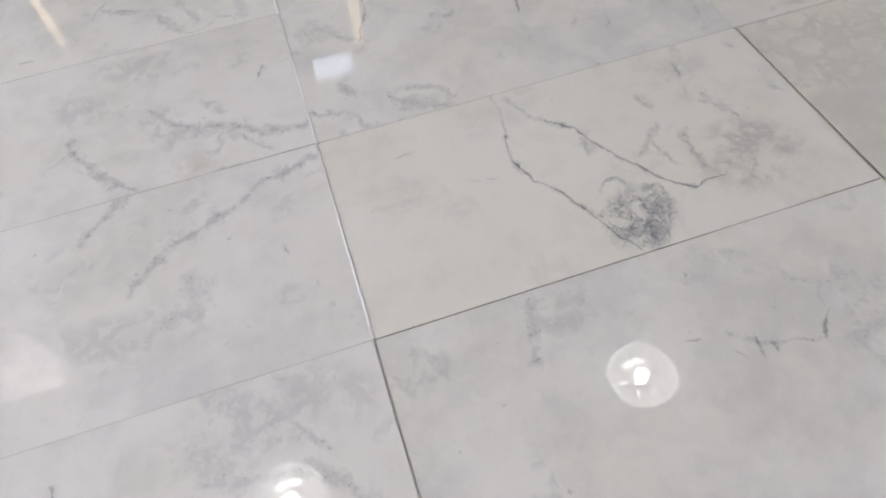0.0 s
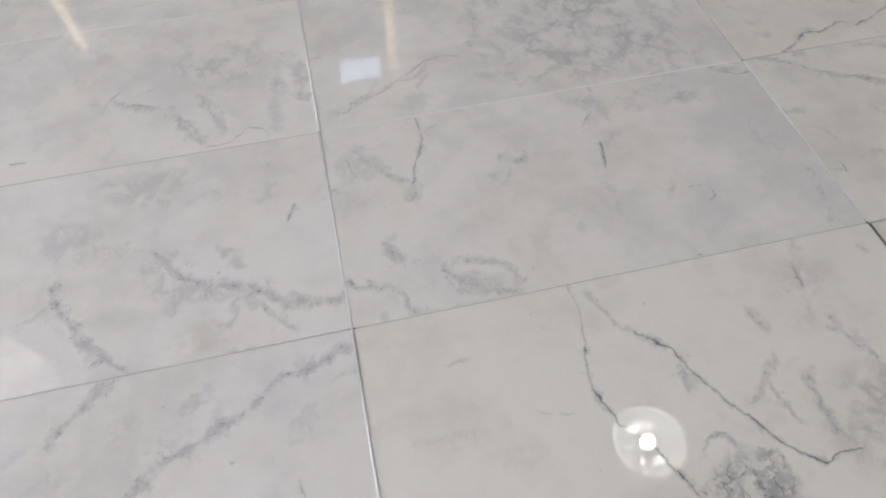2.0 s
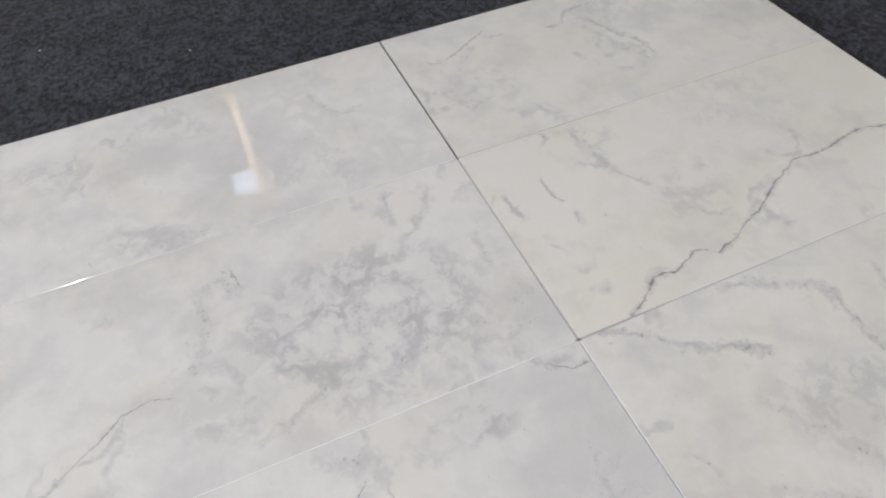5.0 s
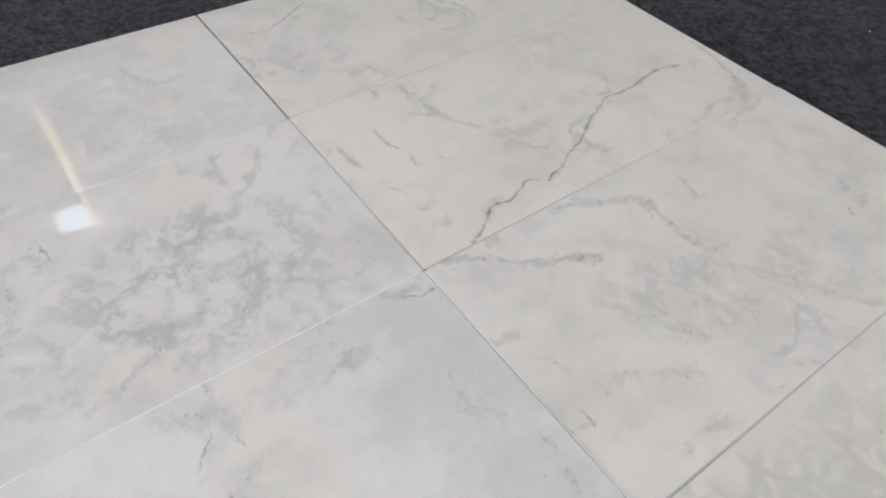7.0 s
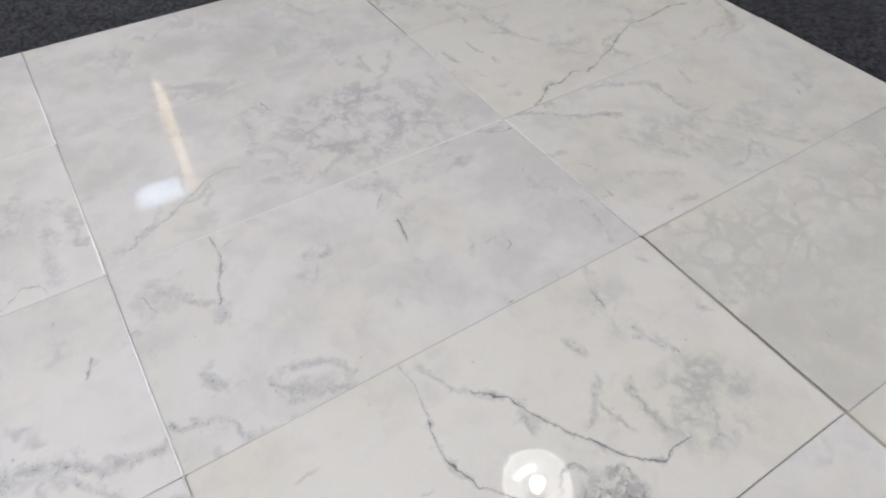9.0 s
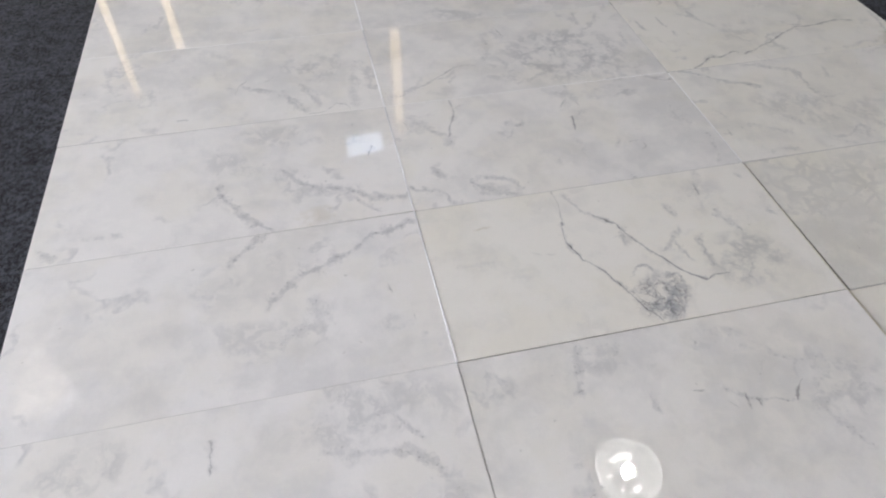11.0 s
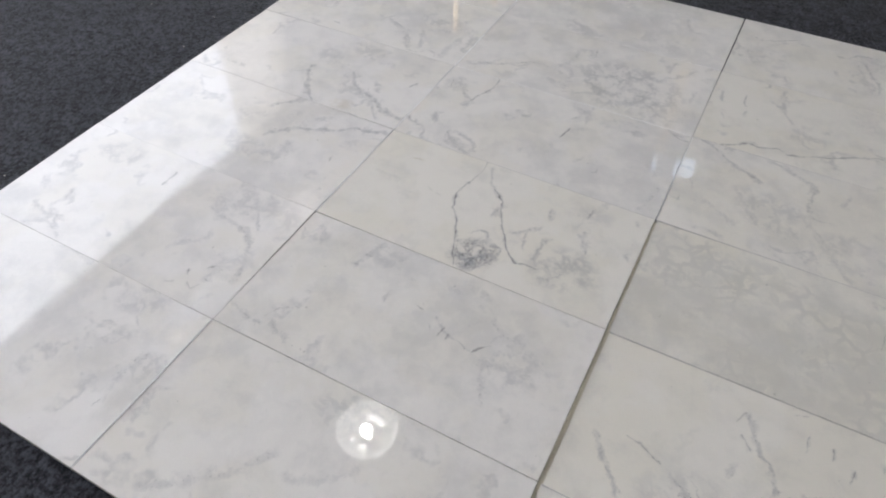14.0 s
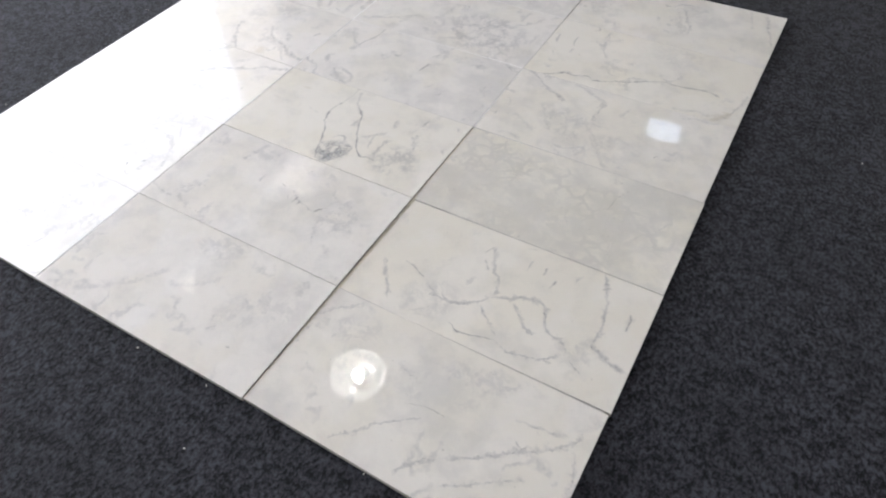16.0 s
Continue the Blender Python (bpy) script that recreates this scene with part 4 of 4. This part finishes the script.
def display_post(x, y, half, high, strip=None, side=False):
    """A slim square post; a light strip runs up its front or its west side."""
    what = "slim grey display post with warm light strip" if strip else "slim plain grey display post"
    root = tagged(new("display_post"), what + " standing on carpet", "post", "display posts")
    root.location = (x, y, FLOOR)
    part("shaft", box((-half, -half, 0.012), (half, half, high), 0.004), M_GREYWALL, root)
    part("foot", box((-half - 0.03, -half - 0.03, 0.0), (half + 0.03, half + 0.03, 0.012), 0.003), M_METAL, root)
    part("cap", box((-half - 0.002, -half - 0.002, high), (half + 0.002, half + 0.002, high + 0.01), 0.002), M_DARK, root)
    if strip:
        z0, z1 = strip
        if side:
            part("light_strip", box((-0.008, 0.0, z0), (-0.002, 0.15, z1), 0.002), M_STRIP, root, "warm white light strip", at=pose(-half - 0.002, -half, 0, 0, 0, 10))
            part("strip_backing", box((-half - 0.03, half, z0), (-half, half + 0.03, z1), 0.002), M_METAL, root)
        else:
            part("light_strip", box((-0.016, -half - 0.014, z0), (0.016, -half - 0.002, z1), 0.004), M_STRIP, root, "warm white light strip")


display_post(0.43, 2.77, 0.05, 2.35, (1.08, 1.73), True)
display_post(0.82, 3.05, 0.045, 2.5)
display_post(-0.98, 2.58, 0.022, 1.2, (0.25, 1.15))
display_post(-0.70, 2.50, 0.022, 0.95, (0.25, 0.87))

# ---- lint on the carpet ----
rng = random.Random(8)


def lint(x, y, size):
    bm = bmesh.new()
    bmesh.ops.create_icosphere(bm, subdivisions=1, radius=size)
    for v in bm.verts:
        v.co = Vector((v.co.x * rng.uniform(0.6, 1.8), v.co.y * rng.uniform(0.5, 1.2), v.co.z * 0.5))
    low = min(v.co.z for v in bm.verts)
    tagged(part("lint_speck", bm, M_LINT, at=pose(x, y, FLOOR - low - 0.0003, 0, 0, rng.uniform(0, 180))), "tiny scrap of pale lint on dark carpet", "lint", "lint specks")


lint(0.098, 1.481, 0.0016)
lint(0.329, 1.362, 0.0016)
lint(-0.661, -0.219, 0.0016)
lint(-0.666, -0.320, 0.0016)
lint(-0.730, 0.523, 0.0016)
lint(-0.941, 0.493, 0.0016)
lint(0.335, -0.623, 0.0016)
lint(0.891, -0.612, 0.0016)
lint(0.522, -0.619, 0.0016)
lint(1.519, 0.636, 0.0016)
lint(-0.694, 0.361, 0.0016)
lint(0.578, -0.734, 0.0016)


# ---- the marble tiles, laid loose on the carpet ----
TILE, ROW = 0.610, 0.305
THICK = -FLOOR - 0.0012
MARBLE = tile_mats()
field = tagged(new("tile_panel"), "polished white grey-veined marble tiles laid loose on carpet", "tiles")
field.location = (0, 0, FLOOR)
# shift across, turn and tip of single tiles
SHIFT = {(2, -2): 0.0022, (2, -1): 0.0056, (2, 0): 0.0040, (2, 1): 0.0012, (2, 2): 0.0006, (2, 3): 0.0012}
TURN = {(2, -2): -0.45, (2, -1): 0.10, (2, 0): 0.15, (2, 1): 0.12, (2, 3): -0.1}
TIP = {(0, -1): 0.40, (0, 1): -0.22, (2, 1): 0.10, (2, -2): -0.25, (1, 0): -0.06, (1, 1): -0.05, (1, -1): -0.04, (2, -1): -0.10, (2, 0): -0.06, (1, 2): 0.20}
SINK = {(2, -2): -0.0015, (2, -1): -0.0018, (2, 0): -0.0003}
ROLL = {(2, -1): -0.36, (2, -2): -0.30, (2, 0): -0.14, (2, 1): -0.16, (0, 0): -0.03, (0, 1): -0.12, (1, 1): 0.08, (1, 2): 0.08, (1, -1): -0.05, (1, -2): -0.03}


def tile_mesh(mat):
    bm = box((-TILE / 2 + 0.0006, -ROW / 2 + 0.0005, -THICK), (TILE / 2 - 0.0006, ROW / 2 - 0.0005, 0.0), 0.0008)
    for f in bm.faces:
        f.material_index = 0 if f.normal.z > 0.3 else 1
    return mesh_of("tile", bm, [mat, M_SIDE])


for (c, r), mat in MARBLE.items():
    ob = new("tile", tile_mesh(mat))
    ob.parent = field
    across = (-0.0008 if r == -1 else -0.0011) if c == 0 else SHIFT.get((c, r), 0.0)
    ob.matrix_basis = pose((c - 0.5) * TILE + across, (r + 0.5) * ROW, -FLOOR + SINK.get((c, r), 0.0), TIP.get((c, r), 0.0), ROLL.get((c, r), 0.0), TURN.get((c, r), 0.0))

# strips in some joints: white paints in edge highlights, pale lightens dark gaps
def bead(y0, y1):
    """A rounded white bead standing just proud of the joint, for the tile edge's highlight."""
    bm = bmesh.new()
    rows = []
    for y in (y0, y1):
        arc = [(-0.0005 - 0.0016 * math.cos(math.pi * k / 8), -FLOOR - 0.0003 + 0.0015 * math.sin(math.pi * k / 8)) for k in range(9)]
        rows.append([bm.verts.new((x, y, z)) for x, z in [(-0.0021, 0.004)] + arc + [(0.0011, 0.004)]])
    for k in range(11):
        f = bm.faces.new((rows[0][k], rows[1][k], rows[1][(k + 1) % 11], rows[0][(k + 1) % 11]))
        f.smooth = 1 <= k <= 8
    bm.faces.new(rows[0][::-1])
    bm.faces.new(rows[1])
    bmesh.ops.recalc_face_normals(bm, faces=list(bm.faces))
    return bm


for r in (-2, 0, 1, 2, 3):
    part("joint_strip", bead(r * ROW + 0.001, (r + 1) * ROW - 0.001), M_EDGE_GLINT, field, "white strip painted in for the joint's highlight")
for c, r in ((1, 2), (0, 3), (1, 3)):
    x0 = (c - 1) * TILE
    part("joint_strip", box((x0 + 0.004, r * ROW - 0.0006, 0.004), (x0 + TILE - 0.004, r * ROW + 0.0006, -FLOOR - 0.0004)), M_EDGE_GLINT, field, "white strip painted in for the joint's highlight")
# pale strips added under the joints so their shade stays light
for c, r in ((0, 0), (0, 1), (0, 2), (1, 1), (2, 1), (2, 2), (2, 3)):
    x0 = (c - 1) * TILE
    part("joint_strip", box((x0 + 0.004, r * ROW - 0.0009, 0.004), (x0 + TILE - 0.004, r * ROW + 0.0009, -FLOOR - 0.0004)), M_PALE, field, "pale strip added to lighten the joint")
for r in (1, 2):
    part("joint_strip", box((TILE + 0.0, r * ROW + 0.002, 0.004), (TILE + 0.0016, (r + 1) * ROW - 0.002, -FLOOR - 0.0006)), M_PALE if r == 2 else M_EDGE_GLINT, field, "pale strip added to lighten the joint")
# added beige strip in the wide joint, painted like the lit neighbouring tile edge
part("joint_strip", box((TILE - 0.0005, -2 * ROW + 0.004, 0.004), (TILE + 0.0085, ROW - 0.004, -FLOOR - 0.0040)), M_EDGE, field, "beige strip standing in for lit tile edge")
part("joint_strip", box((-0.0035, -ROW + 0.002, 0.004), (0.0005, -0.002, -FLOOR - 0.0016)), M_PALE, field, "pale strip added to lighten the joint")
for c, r in ((0, -1), (1, -1), (1, 0), (2, -1), (2, 0)):
    x0 = (c - 1) * TILE
    drop = 0.0030 if (c, r) == (2, -1) else 0.0016 if c == 2 else 0.0030
    part("joint_strip", box((x0 + 0.006, r * ROW - 0.0008, 0.004), (x0 + TILE - 0.006, r * ROW + 0.0008, -FLOOR - drop)), M_PALE, field, "pale strip added to lighten the joint")
